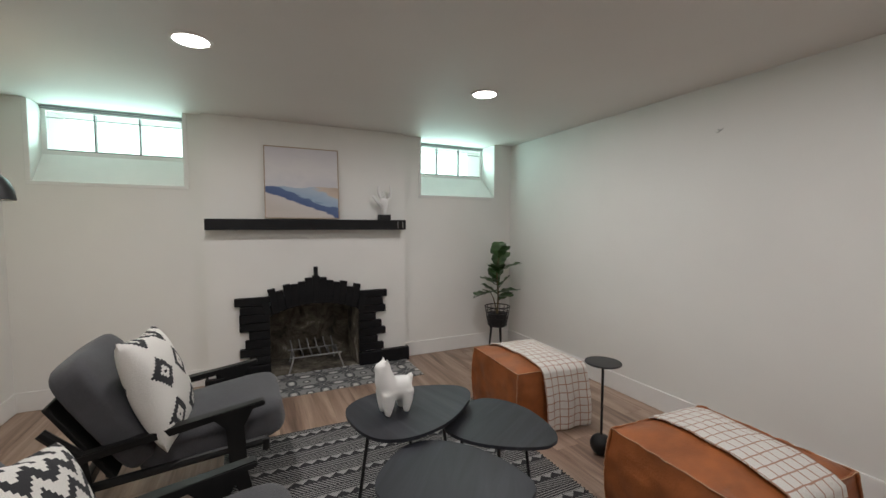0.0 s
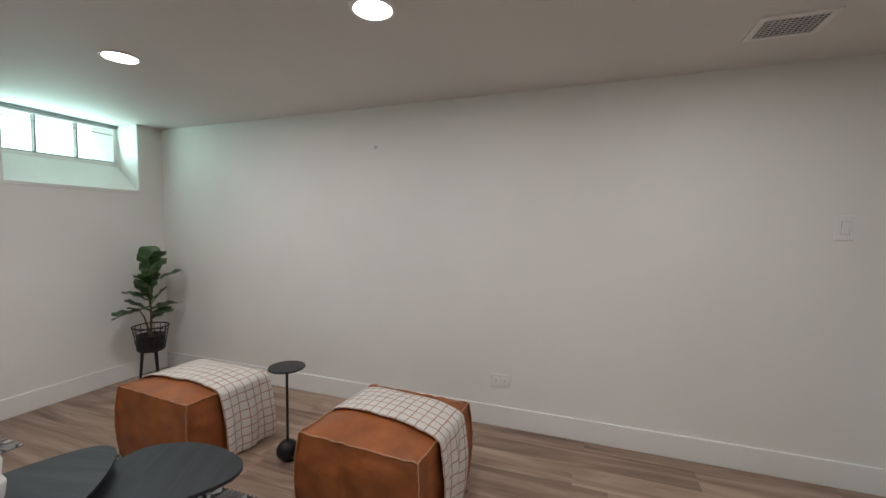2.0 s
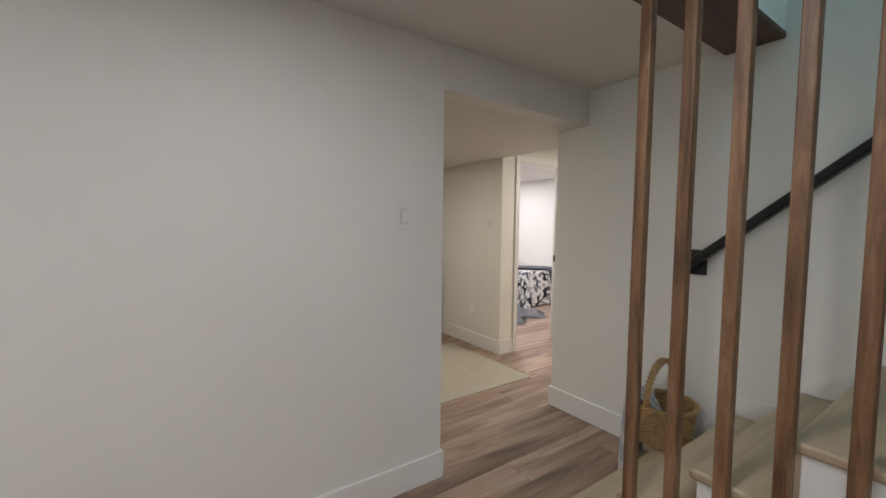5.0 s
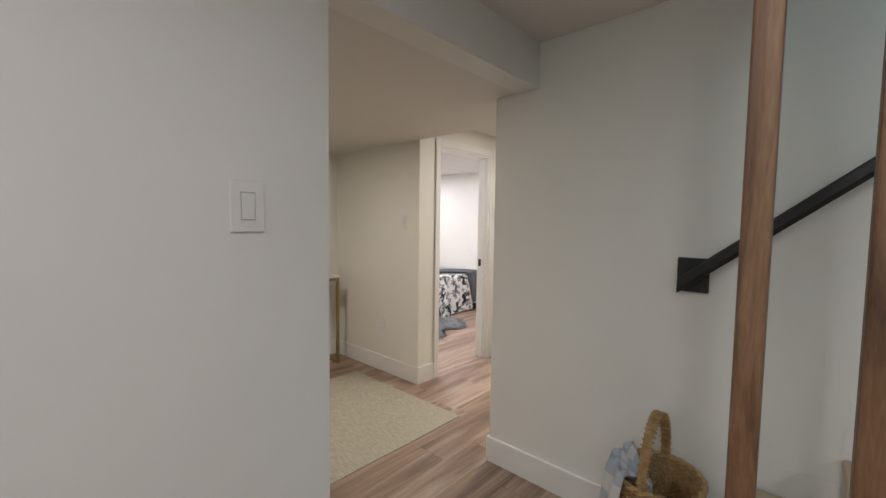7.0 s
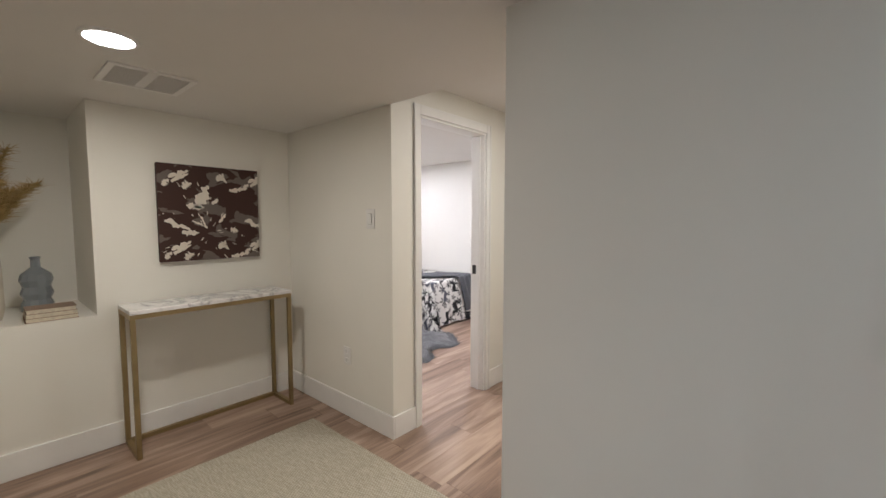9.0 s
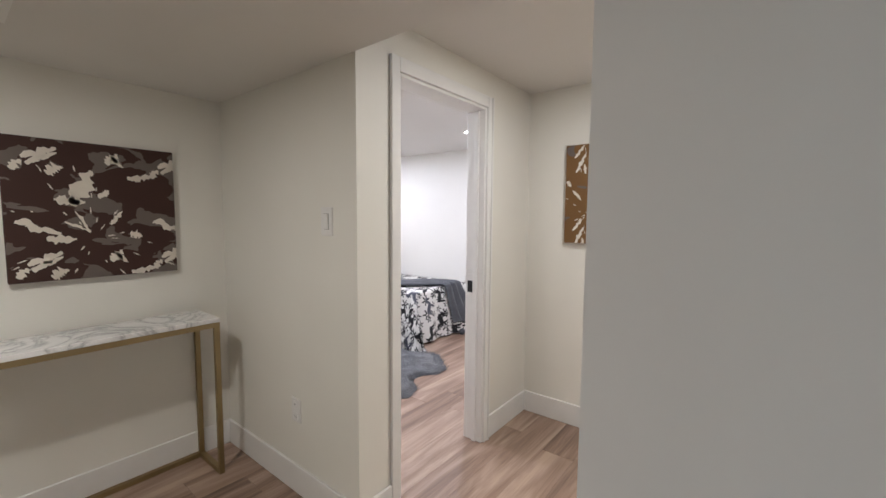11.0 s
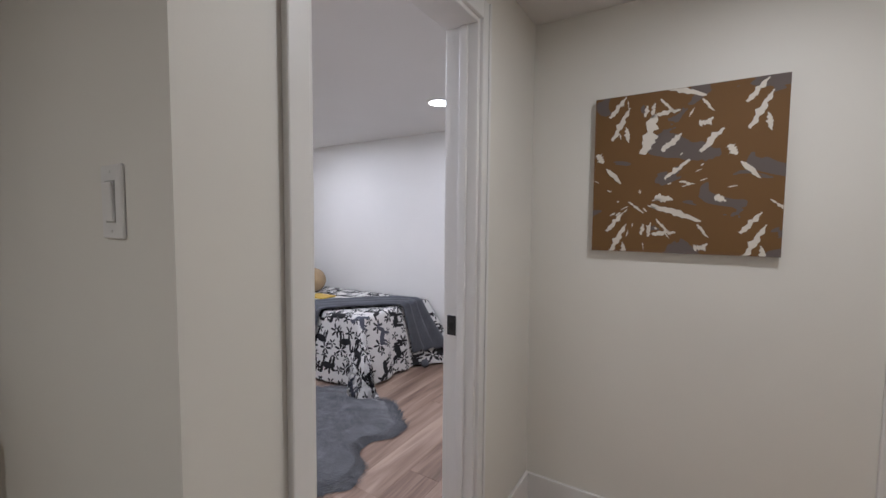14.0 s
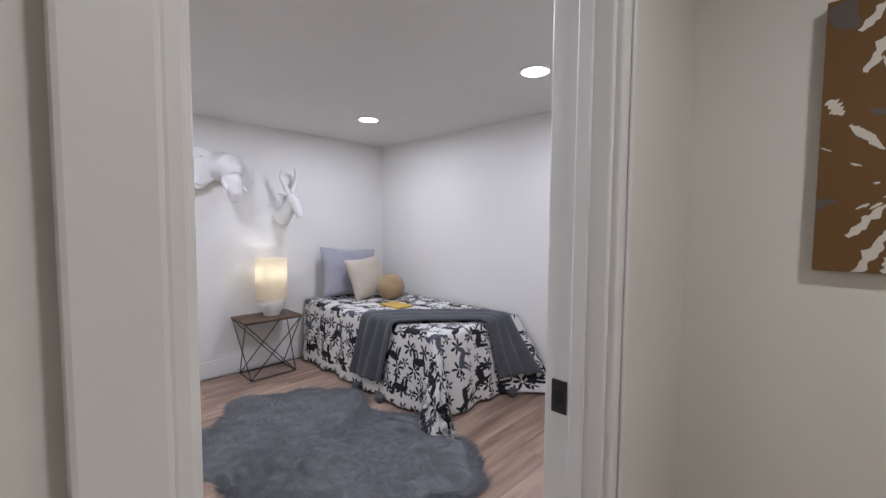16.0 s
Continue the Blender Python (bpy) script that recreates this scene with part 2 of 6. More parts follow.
def kilim_rug(name):
    """Black and off-white bands: bars, hatching and rows of triangles."""
    n = Nodes(name)
    x, y, _ = n.sep(n.coords())
    yy = n.math("MULTIPLY", y, 1 / 0.165)
    band = n.math("FRACT", yy)
    tri = n.math("ABSOLUTE", n.math("SUBTRACT", n.math("FRACT", n.math("MULTIPLY", x, 1 / 0.07)), 0.5))
    teeth = n.math("LESS_THAN", n.math("MULTIPLY", tri, 0.40), n.math("SUBTRACT", band, 0.06))
    in_teeth = n.math("LESS_THAN", band, 0.26)
    hatch = n.math("LESS_THAN", n.math("FRACT", n.math("ADD", n.math("MULTIPLY", x, 1 / 0.022), n.math("MULTIPLY", y, 1 / 0.022))), 0.42)
    stripes = n.math("LESS_THAN", n.math("FRACT", n.math("MULTIPLY", y, 1 / 0.0150)), 0.34)
    mid = n.math("MULTIPLY", n.math("GREATER_THAN", band, 0.26), n.math("LESS_THAN", band, 0.62))
    pale = n.math("MULTIPLY", in_teeth, teeth)
    pale = n.math("ADD", pale, n.math("MULTIPLY", mid, stripes))
    pale = n.math("ADD", pale, n.math("MULTIPLY", n.math("GREATER_THAN", band, 0.62), n.math("MULTIPLY", hatch, 0.8)))
    w = n.noise(n.coords(), 260.0, 2.0)
    n.bump(w, 0.6, 0.004)
    dark = n.ramp(w, [(0.3, (0.012, 0.012, 0.014)), (0.7, (0.04, 0.04, 0.044))])
    lite = n.ramp(w, [(0.3, (0.26, 0.255, 0.25)), (0.7, (0.42, 0.41, 0.40))])
    return n.done(n.mix(pale, dark, lite), 0.97)


def diamond_cloth(name, cell, zig):
    """Stepped black diamonds, or stepped zigzag bands, on a cream cushion."""
    n = Nodes(name)
    u, v, _ = n.sep(n.coords("UV"))
    step = 0.012

    def stair(w):
        return n.math("MULTIPLY", n.math("FLOOR", n.math("MULTIPLY", w, 1 / step)), step)
    su, sv = stair(u), stair(v)
    if zig:
        z = n.math("ABSOLUTE", n.math("SUBTRACT", n.math("FRACT", n.math("MULTIPLY", su, 1 / cell)), 0.5))
        ink = n.math("LESS_THAN", n.math("FRACT", n.math("ADD", n.math("MULTIPLY", sv, 1 / (cell * 0.75)), n.math("MULTIPLY", z, 1.3))), 0.5)
    else:
        a = n.math("ABSOLUTE", n.math("SUBTRACT", n.math("FRACT", n.math("MULTIPLY", su, 1 / cell)), 0.5))
        b = n.math("ABSOLUTE", n.math("SUBTRACT", n.math("FRACT", n.math("MULTIPLY", sv, 1 / cell)), 0.5))
        d = n.math("ADD", a, b)
        ring = n.math("MULTIPLY", n.math("LESS_THAN", d, 0.40), n.math("GREATER_THAN", d, 0.19))
        ink = n.math("MAXIMUM", ring, n.math("LESS_THAN", d, 0.06))
    w = n.noise(n.coords("UV"), 300.0, 2.0)
    n.bump(w, 0.5, 0.004)
    base = n.ramp(w, [(0.3, (0.58, 0.56, 0.52)), (0.7, (0.74, 0.72, 0.68))])
    return n.done(n.mix(ink, base, (0.025, 0.025, 0.028)), 0.95)


def art_ground(name, ground, second, scale, cut):
    """Canvas ground with torn patches of a second colour; the splashes lie on it as paint."""
    n = Nodes(name)
    c = n.coords("UV")
    soft = n.noise(n.scaled(c, (1.0, 1.5, 1.0)), scale, 3.0, 0.5, 0.7)
    col = n.mix(n.math("GREATER_THAN", soft, cut), ground, second)
    tone = n.noise(c, 3.0, 4.0)
    col = n.mix(n.math("MULTIPLY", tone, 0.25), col, ground)
    n.bump(n.noise(c, 400.0, 2.0), 0.2, 0.002)
    return n.done(col, 0.75)


def seascape(name):
    n = Nodes(name)
    c = n.coords("UV")
    x, y, _ = n.sep(c)
    torn = n.math("SUBTRACT", n.noise(n.scaled(c, (1.2, 3.0, 1.0)), 2.6, 3.0, 0.5, 0.8), 0.5)
    w = n.math("ADD", n.math("ADD", y, n.math("MULTIPLY", torn, 0.16)), n.math("MULTIPLY", n.math("SUBTRACT", x, 0.5), 0.36))
    shore = n.ramp(w, [(0.0, (0.55, 0.50, 0.46)), (0.17, (0.60, 0.56, 0.54)), (0.19, (0.07, 0.11, 0.24)), (0.29, (0.09, 0.14, 0.28)), (0.31, (0.32, 0.42, 0.56)), (0.47, (0.42, 0.51, 0.61)), (0.49, (0.60, 0.50, 0.42)), (0.58, (0.50, 0.40, 0.33))])
    horizon = n.math("ADD", y, n.math("MULTIPLY", torn, 0.07))
    sky_tone = n.ramp(n.math("ADD", horizon, n.math("MULTIPLY", torn, 0.3)), [(0.45, (0.62, 0.61, 0.64)), (0.7, (0.72, 0.70, 0.71)), (1.0, (0.66, 0.64, 0.68))])
    col = n.mix(n.math("LESS_THAN", horizon, 0.44), sky_tone, shore)
    n.bump(n.noise(c, 60.0), 0.3, 0.003)
    return n.done(col, 0.7)


def folk_print(name):
    """White cotton with plain black blots, flowers and leaf sprigs in staggered rows."""
    n = Nodes(name)
    c = n.coords("UV")
    warp = n.math("MULTIPLY", n.math("SUBTRACT", n.noise(c, 24.0, 2.0), 0.5), 0.10)
    u, v, _ = n.sep(c)

    def cells(size, aspect, shift, turn):
        row = n.math("MULTIPLY", n.math("ADD", v, shift), 1 / (size * aspect))
        k = n.math("FLOOR", row)
        col = n.math("ADD", n.math("MULTIPLY", n.math("ADD", u, shift * 1.7), 1 / size), n.math("MULTIPLY", k, 0.37))
        rnd = n.add("TexWhiteNoise", Vector=n.add("CombineXYZ", X=n.math("FLOOR", col), Y=k, Z=shift).outputs[0]).outputs[0]
        x, y = n.math("SUBTRACT", n.math("FRACT", col), 0.5), n.math("MULTIPLY", n.math("SUBTRACT", n.math("FRACT", row), 0.5), aspect)
        flip = n.math("SUBTRACT", n.math("MULTIPLY", n.math("GREATER_THAN", rnd, 0.5), 2.0), 1.0)
        ang = n.math("MULTIPLY", n.math("SUBTRACT", rnd, 0.5), turn)
        cs, sn = n.math("COSINE", ang), n.math("SINE", ang)
        rx = n.math("SUBTRACT", n.math("MULTIPLY", x, cs), n.math("MULTIPLY", y, sn))
        ry = n.math("ADD", n.math("MULTIPLY", x, sn), n.math("MULTIPLY", y, cs))
        return n.math("ADD", n.math("MULTIPLY", rx, flip), warp), n.math("ADD", ry, warp), rnd

    def blob(x, y, cx, cy, rx, ry):
        a = n.math("MULTIPLY", n.math("SUBTRACT", x, cx), 1 / rx)
        b = n.math("MULTIPLY", n.math("SUBTRACT", y, cy), 1 / ry)
        return n.math("LESS_THAN", n.math("ADD", n.math("MULTIPLY", a, a), n.math("MULTIPLY", b, b)), 1.0)
    x, y, rnd = cells(0.26, 0.80, 0.0, 0.9)
    ink = blob(x, y, 0.0, 0.02, 0.26, 0.105)
    for q in ((0.22, 0.14, 0.065, 0.17), (0.29, 0.28, 0.11, 0.045), (-0.19, -0.14, 0.045, 0.19), (0.17, -0.14, 0.045, 0.19), (-0.09, -0.13, 0.03, 0.15)):
        ink = n.math("MAXIMUM", ink, blob(x, y, *q))
    blots = ink
    for size, petals, shift, r0 in ((0.150, 3.0, 0.055, 0.40), (0.105, 2.5, 0.137, 0.36)):
        x, y, w = cells(size, 1.0, shift, 6.0)
        r = n.math("SQRT", n.math("ADD", n.math("MULTIPLY", x, x), n.math("MULTIPLY", y, y)))
        lobe = n.math("ABSOLUTE", n.math("COSINE", n.math("MULTIPLY", n.math("ARCTAN2", y, x), petals)))
        edge = n.math("MULTIPLY", n.math("POWER", lobe, 1.6), r0)
        near = n.math("MULTIPLY", n.math("LESS_THAN", r, edge), n.math("GREATER_THAN", r, 0.055))
        ink = n.math("MAXIMUM", ink, n.math("MULTIPLY", near, n.math("GREATER_THAN", w, 0.22)))
    w = n.noise(c, 300.0, 2.0)
    n.bump(w, 0.3, 0.003)
    shade = n.mix(n.math("MULTIPLY", blots, n.math("GREATER_THAN", rnd, 0.80)), (0.012, 0.012, 0.014), (0.085, 0.09, 0.115))
    return n.done(n.mix(ink, n.ramp(w, [(0.3, (0.66, 0.65, 0.63)), (0.7, (0.78, 0.77, 0.75))]), shade), 0.9)


def cement_tile(name, ground, dark, pale, size):
    """Encaustic tile: star flower in the middle, rings at the corners, wavy bands."""
    n = Nodes(name)
    x, y, _ = n.sep(n.coords("UV"))
    dx, dy = n.math("SUBTRACT", x, 0.5), n.math("SUBTRACT", y, 0.5)
    r = n.math("SQRT", n.math("ADD", n.math("MULTIPLY", dx, dx), n.math("MULTIPLY", dy, dy)))
    a = n.math("ARCTAN2", dy, dx)
    star = n.math("LESS_THAN", r, n.math("ADD", 0.20, n.math("MULTIPLY", n.math("COSINE", n.math("MULTIPLY", a, 8.0)), 0.15)))
    ax, ay = n.math("ABSOLUTE", dx), n.math("ABSOLUTE", dy)

    def oval(px, py, rx, ry):
        qx, qy = n.math("MULTIPLY", px, 1 / rx), n.math("MULTIPLY", py, 1 / ry)
        return n.math("ADD", n.math("MULTIPLY", qx, qx), n.math("MULTIPLY", qy, qy))
    ex, ey = n.math("SUBTRACT", ax, 0.5), n.math("SUBTRACT", ay, 0.5)
    o = n.math("MINIMUM", oval(ex, dy, 0.155, 0.078), oval(dx, ey, 0.078, 0.155))
    corner = oval(ex, ey, 0.065, 0.065)
    disc = n.math("LESS_THAN", n.math("MINIMUM", o, corner), 1.0)
    shape = n.math("ADD", o, n.math("MULTIPLY", n.math("COSINE", n.math("MULTIPLY", a, 8.0)), 0.7))
    ring = n.math("MULTIPLY", n.math("GREATER_THAN", shape, 2.1), n.math("LESS_THAN", shape, 5.0))
    hoop = n.math("MULTIPLY", n.math("GREATER_THAN", corner, 2.0), n.math("LESS_THAN", corner, 4.6))
    col = n.mix(disc, ground, pale)
    col = n.mix(n.math("MAXIMUM", n.math("MAXIMUM", star, ring), hoop), col, dark)
    col = n.mix(n.math("LESS_THAN", r, 0.035), col, pale)
    g = n.noise(n.coords(), 30.0)
    return n.done(n.mix(n.math("MULTIPLY", g, 0.22), col, (0.3, 0.29, 0.27)), 0.5)


def fur_mat(name):
    n = Nodes(name)
    c = n.coords()
    a, b = n.noise(c, 6.0, 6.0, 0.65, 1.8), n.noise(c, 160.0, 3.0)
    f = n.math("ADD", n.math("MULTIPLY", a, 0.7), n.math("MULTIPLY", b, 0.3))
    n.bump(f, 0.8, 0.02)
    return n.done(n.ramp(f, [(0.28, (0.062, 0.065, 0.073)), (0.5, (0.125, 0.13, 0.142)), (0.7, (0.22, 0.226, 0.245))]), 0.98, Sheen_Weight=0.3)


MARBLE, FIREBRICK, GRID, KILIM = marble("white_marble"), firebrick("sooty_firebrick"), grid_cloth("windowpane_cloth"), kilim_rug("kilim_rug")
PILLOW1, PILLOW2 = diamond_cloth("diamond_cloth", 0.20, False), diamond_cloth("zigzag_cloth", 0.105, True)
ART1 = art_ground("brown_art", (0.042, 0.016, 0.011), (0.15, 0.125, 0.11), 3.6, 0.545)
ART2 = art_ground("tan_art", (0.165, 0.084, 0.024), (0.125, 0.108, 0.105), 3.2, 0.575)
CREAMPAINT = plain("cream_acrylic", (0.70, 0.65, 0.57), 0.6, vary=0.06, bump=0.2)
SEA, PRINT, FUR = seascape("seascape"), folk_print("folk_print"), fur_mat("grey_fur")
TILE1 = cement_tile("hearth_tile", (0.30, 0.30, 0.30), (0.03, 0.035, 0.045), (0.66, 0.66, 0.64), 0.2)
TILE2 = cement_tile("bath_tile", (0.19, 0.183, 0.15), (0.03, 0.035, 0.045), (0.62, 0.61, 0.56), 0.2)
JUTE_N = Nodes("pale_jute")
ju, jv, _ = JUTE_N.sep(JUTE_N.coords())
jwarp = JUTE_N.math("MULTIPLY", JUTE_N.noise(JUTE_N.coords(), 14.0), 5.0)
weave_u = JUTE_N.math("SINE", JUTE_N.math("ADD", JUTE_N.math("MULTIPLY", ju, 420.0), jwarp))
weave_v = JUTE_N.math("SINE", JUTE_N.math("ADD", JUTE_N.math("MULTIPLY", jv, 240.0), jwarp))
jut = JUTE_N.math("ADD", JUTE_N.math("MULTIPLY", JUTE_N.math("MULTIPLY", weave_u, weave_v), 0.22), JUTE_N.noise(JUTE_N.scaled(JUTE_N.coords(), (1.0, 6.0, 1.0)), 22.0))
JUTE_N.bump(jut, 0.7, 0.006)
JUTE = JUTE_N.done(JUTE_N.ramp(jut, [(0.25, (0.33, 0.295, 0.23)), (0.75, (0.53, 0.49, 0.405))]), 0.95)
WICKER = plain("wicker", (0.36, 0.225, 0.10), 0.7, vary=0.3, scale=40, bump=0.4)
GRASS = plain("dried_grass", (0.46, 0.33, 0.14), 0.95, vary=0.25)
PAPER = plain("old_paper", (0.60, 0.54, 0.43), 0.9, vary=0.15, scale=60)
COVER = plain("book_cover", (0.28, 0.20, 0.15), 0.7, vary=0.2)
STONE = plain("cream_stoneware", (0.58, 0.52, 0.43), 0.7, vary=0.1)


# ---- mesh helpers ----
def part(name, bm, material, parent=None, label=""):
    me = bpy.data.meshes.new(name)
    bmesh.ops.recalc_face_normals(bm, faces=bm.faces)
    bm.to_mesh(me)
    bm.free()
    me.materials.append(material)
    ob = new(name, me)
    ob.parent = parent
    if label:
        ob["label"] = label
    return ob


def smooth(ob, angle=40):
    ob.data.polygons.foreach_set("use_smooth", [True] * len(ob.data.polygons))
    ob.data.set_sharp_from_angle(angle=radians(angle))
    return ob


def thing(name, m, label, category, group="", kind=""):
    ob = new(name)
    ob.matrix_world = m
    ob.empty_display_size = 0.1
    return tagged(ob, label, category, group, kind)


def bx(bm, x0, x1, y0, y1, z0, z1):
    vs = [bm.verts.new((x, y, z)) for z in (z0, z1) for y in (y0, y1) for x in (x0, x1)]
    for f in ((0, 2, 3, 1), (4, 5, 7, 6), (0, 1, 5, 4), (1, 3, 7, 5), (3, 2, 6, 7), (2, 0, 4, 6)):
        bm.faces.new([vs[i] for i in f])
    return vs


def block(*dims, bevel=0.0, seg=2):
    bm = bmesh.new()
    bx(bm, *dims)
    if bevel:
        bmesh.ops.bevel(bm, geom=bm.edges[:], offset=bevel, segments=seg, profile=0.5, affect="EDGES")
    return bm


def boxes(*dims):
    bm = bmesh.new()
    for d in dims:
        bx(bm, *d)
    return bm


def tube(bm, pts, r, n=8, caps=True):
    """A round bar along points; r a number or one for each point."""
    pts = [Vector(p) for p in pts]
    rs = r if isinstance(r, (list, tuple)) else [r] * len(pts)
    rings = []
    side = None
    for i, p in enumerate(pts):
        d = (pts[min(i + 1, len(pts) - 1)] - pts[max(i - 1, 0)]).normalized()
        if side is None:
            side = d.orthogonal().normalized()
        side = (side - d * side.dot(d)).normalized()
        up = d.cross(side)
        rings.append([bm.verts.new(p + (side * math.cos(2 * math.pi * k / n) + up * math.sin(2 * math.pi * k / n)) * rs[i]) for k in range(n)])
    for a, b in zip(rings, rings[1:]):
        for k in range(n):
            bm.faces.new((a[k], a[(k + 1) % n], b[(k + 1) % n], b[k]))
    if caps:
        bm.faces.new(rings[0][::-1])
        bm.faces.new(rings[-1])
    return bm


def bar(a, b, r, n=8):
    return tube(bmesh.new(), [a, b], r, n)


def lathe(profile, n=24):
    """Turned shape round z from (radius, height) pairs."""
    bm = bmesh.new()
    rings = [[bm.verts.new((max(r, 1e-4) * math.cos(2 * math.pi * k / n), max(r, 1e-4) * math.sin(2 * math.pi * k / n), z)) for k in range(n)] for r, z in profile]
    for a, b in zip(rings, rings[1:]):
        for k in range(n):
            bm.faces.new((a[k], a[(k + 1) % n], b[(k + 1) % n], b[k]))
    bm.faces.new(rings[0][::-1])
    bm.faces.new(rings[-1])
    return bm


def sheet(fn, nu, nv, uv=None):
    """A grid surface from fn(u, v); uv(u, v) gives the cloth coordinates."""
    bm = bmesh.new()
    layer = bm.loops.layers.uv.new("uv")
    vs = [[bm.verts.new(fn(i / nu, j / nv)) for j in range(nv + 1)] for i in range(nu + 1)]
    for i in range(nu):
        for j in range(nv):
            f = bm.faces.new((vs[i][j], vs[i + 1][j], vs[i + 1][j + 1], vs[i][j + 1]))
            for loop, (a, b) in zip(f.loops, ((i, j), (i + 1, j), (i + 1, j + 1), (i, j + 1))):
                loop[layer].uv = uv(a / nu, b / nv) if uv else (a / nu, b / nv)
    return bm


def solid(ob, t, offset=-1.0):
    m = ob.modifiers.new("thickness", "SOLIDIFY")
    m.thickness, m.offset = t, offset
    return ob


def wob(x, y=0.0, z=0.0):
    """Smooth wobble between -1 and 1."""
    return noise.noise(Vector((x, y, z)))


def flat(bm_pts, z0, z1):
    """A slab with the given outline."""
    bm = bmesh.new()
    lo = [bm.verts.new((x, y, z0)) for x, y in bm_pts]
    hi = [bm.verts.new((x, y, z1)) for x, y in bm_pts]
    bm.faces.new(lo[::-1])
    bm.faces.new(hi)
    for k in range(len(lo)):
        j = (k + 1) % len(lo)
        bm.faces.new((lo[k], lo[j], hi[j], hi[k]))
    return bm


def pillow(w, h, t, n=22, lump=0.0):
    """A cushion standing in the xz plane, its middle at the origin."""
    bm = bmesh.new()
    layer = bm.loops.layers.uv.new("uv")
    for s in (1, -1):
        grid = []
        for i in range(n + 1):
            row = []
            for j in range(n + 1):
                a, b = 2 * i / n - 1, 2 * j / n - 1
                puff = ((1 - a * a) * (1 - b * b)) ** 0.42
                pin = 1 - 0.09 * (1 - abs(a)) * abs(b) ** 3 - 0.0
                pin2 = 1 - 0.09 * (1 - abs(b)) * abs(a) ** 3
                row.append(bm.verts.new((a * w / 2 * pin2, s * t / 2 * puff * (1 + lump * wob(a * 2, b * 2, s)), b * h / 2 * pin)))
            grid.append(row)
        for i in range(n):
            for j in range(n):
                idx = ((i, j), (i + 1, j), (i + 1, j + 1), (i, j + 1))
                f = bm.faces.new([grid[a][b] for a, b in idx])
                for loop, (a, b) in zip(f.loops, idx):
                    loop[layer].uv = (a / n * w, b / n * h)
    bmesh.ops.remove_doubles(bm, verts=bm.verts, dist=1e-5)
    return bm


def setting(name, bm, material, label, category, smooth_it=False):
    ob = part(name, bm, material)
    return tagged(ob, label, category, kind="structure")


# ---- structure ----
XA, XH, YF, YR = 3.12, 3.24, 3.88, -2.495   # long wall, its hall face, fireplace wall, stair wall
BOT = -0.02
setting("wall_east", boxes((XA, XH, -1.322, 4.6, BOT, CEIL + 0.1), (XA, XH, YR, -1.322, SOFFIT, CEIL + 0.1)), WALL, "white painted living room wall with a lowered opening", "wall")
W1, W2, SILL = (-0.925, -0.012), (2.03, 2.90), 1.645
setting("wall_north", boxes(
    (-1.35, W1[0], YF, 4.5, BOT, CEIL + 0.1), (W1[0], W1[1], YF, 4.5, BOT, SILL), (W1[1], 0.12, YF, 4.5, BOT, CEIL + 0.1),
    (0.12, 1.83, 4.32, 4.5, BOT, CEIL + 0.1), (0.12, 0.56, 3.812, 4.32, BOT, CEIL + 0.1), (1.39, 1.83, 3.812, 4.32, BOT, CEIL + 0.1), (0.56, 1.39, 3.812, 4.32, 0.64, CEIL + 0.1),
    (1.83, W2[0], YF, 4.5, BOT, CEIL + 0.1), (W2[0], W2[1], YF, 4.5, BOT, SILL), (W2[1], XA, YF, 4.5, BOT, CEIL + 0.1)), WALL,
    "white painted wall with deep basement windows and chimney breast", "wall")
setting("wall_west", boxes((-1.25, -1.08, -2.6, YF, BOT, CEIL + 0.1)), WALL, "white painted living room wall", "wall")
setting("wall_south", boxes((-1.25, 3.37, YR - 0.39, YR, BOT, 4.6)), WALL, "white painted wall along the staircase", "wall")
setting("wall_hall_east", boxes((5.63, 6.43, -1.78, -2.96, BOT, SOFFIT + 0.3), (5.63, 6.43, -1.78, -0.75, BOT, 0.79), (6.33, 6.43, -1.78, -0.75, 0.79, SOFFIT + 0.3),
        (5.63, 6.43, -0.75, -0.2, BOT, SOFFIT + 0.3)), CREAM, "cream white hall wall with a deep display niche", "wall")
setting("wall_hall_north", boxes((XH, 5.63, -0.3, -0.2, BOT, SOFFIT + 0.3)), CREAM, "cream white hall end wall", "wall")
setting("wall_hall_south", boxes((4.44, 5.63, -3.06, -2.96, BOT, 2.35), (5.63, 7.95, -3.06, -2.96, BOT, 2.35)), CREAM, "cream white wall between hall and bedroom", "wall")
D0, D1, DH = -3.19, -3.905, 1.985     # bedroom door opening
setting("wall_bedroom_west", boxes((4.44, 4.545, -3.06, D0, BOT, 2.35), (4.44, 4.545, D1, -6.05, BOT, 2.35), (4.44, 4.545, D1, D0, DH, 2.35)), CREAM, "cream white wall with the bedroom doorway", "wall")
B0, B1, BH = 3.225, 2.40, 2.05      # bathroom door opening
YB = -4.458
setting("wall_corridor_south", boxes((B0, 4.44, YB - 0.10, YB, BOT, 2.35), (1.5, B1, YB - 0.10, YB, BOT, 2.35), (B1, B0, YB - 0.10, YB, BH, 2.35)), CREAM, "cream white corridor wall with the bathroom doorway", "wall")
setting("wall_corridor_west", boxes((1.4, 1.5, YB, YR - 0.39, BOT, 2.35)), CREAM, "cream white corridor end wall", "wall")
setting("wall_bedroom_east", boxes((7.86, 7.96, -6.05, -3.06, BOT, 2.35)), WALL, "white bedroom wall with animal heads", "wall")
setting("wall_bedroom_south", boxes((4.545, 7.86, -6.05, -5.955, BOT, 2.35)), WALL, "white bedroom wall beside the bed", "wall")
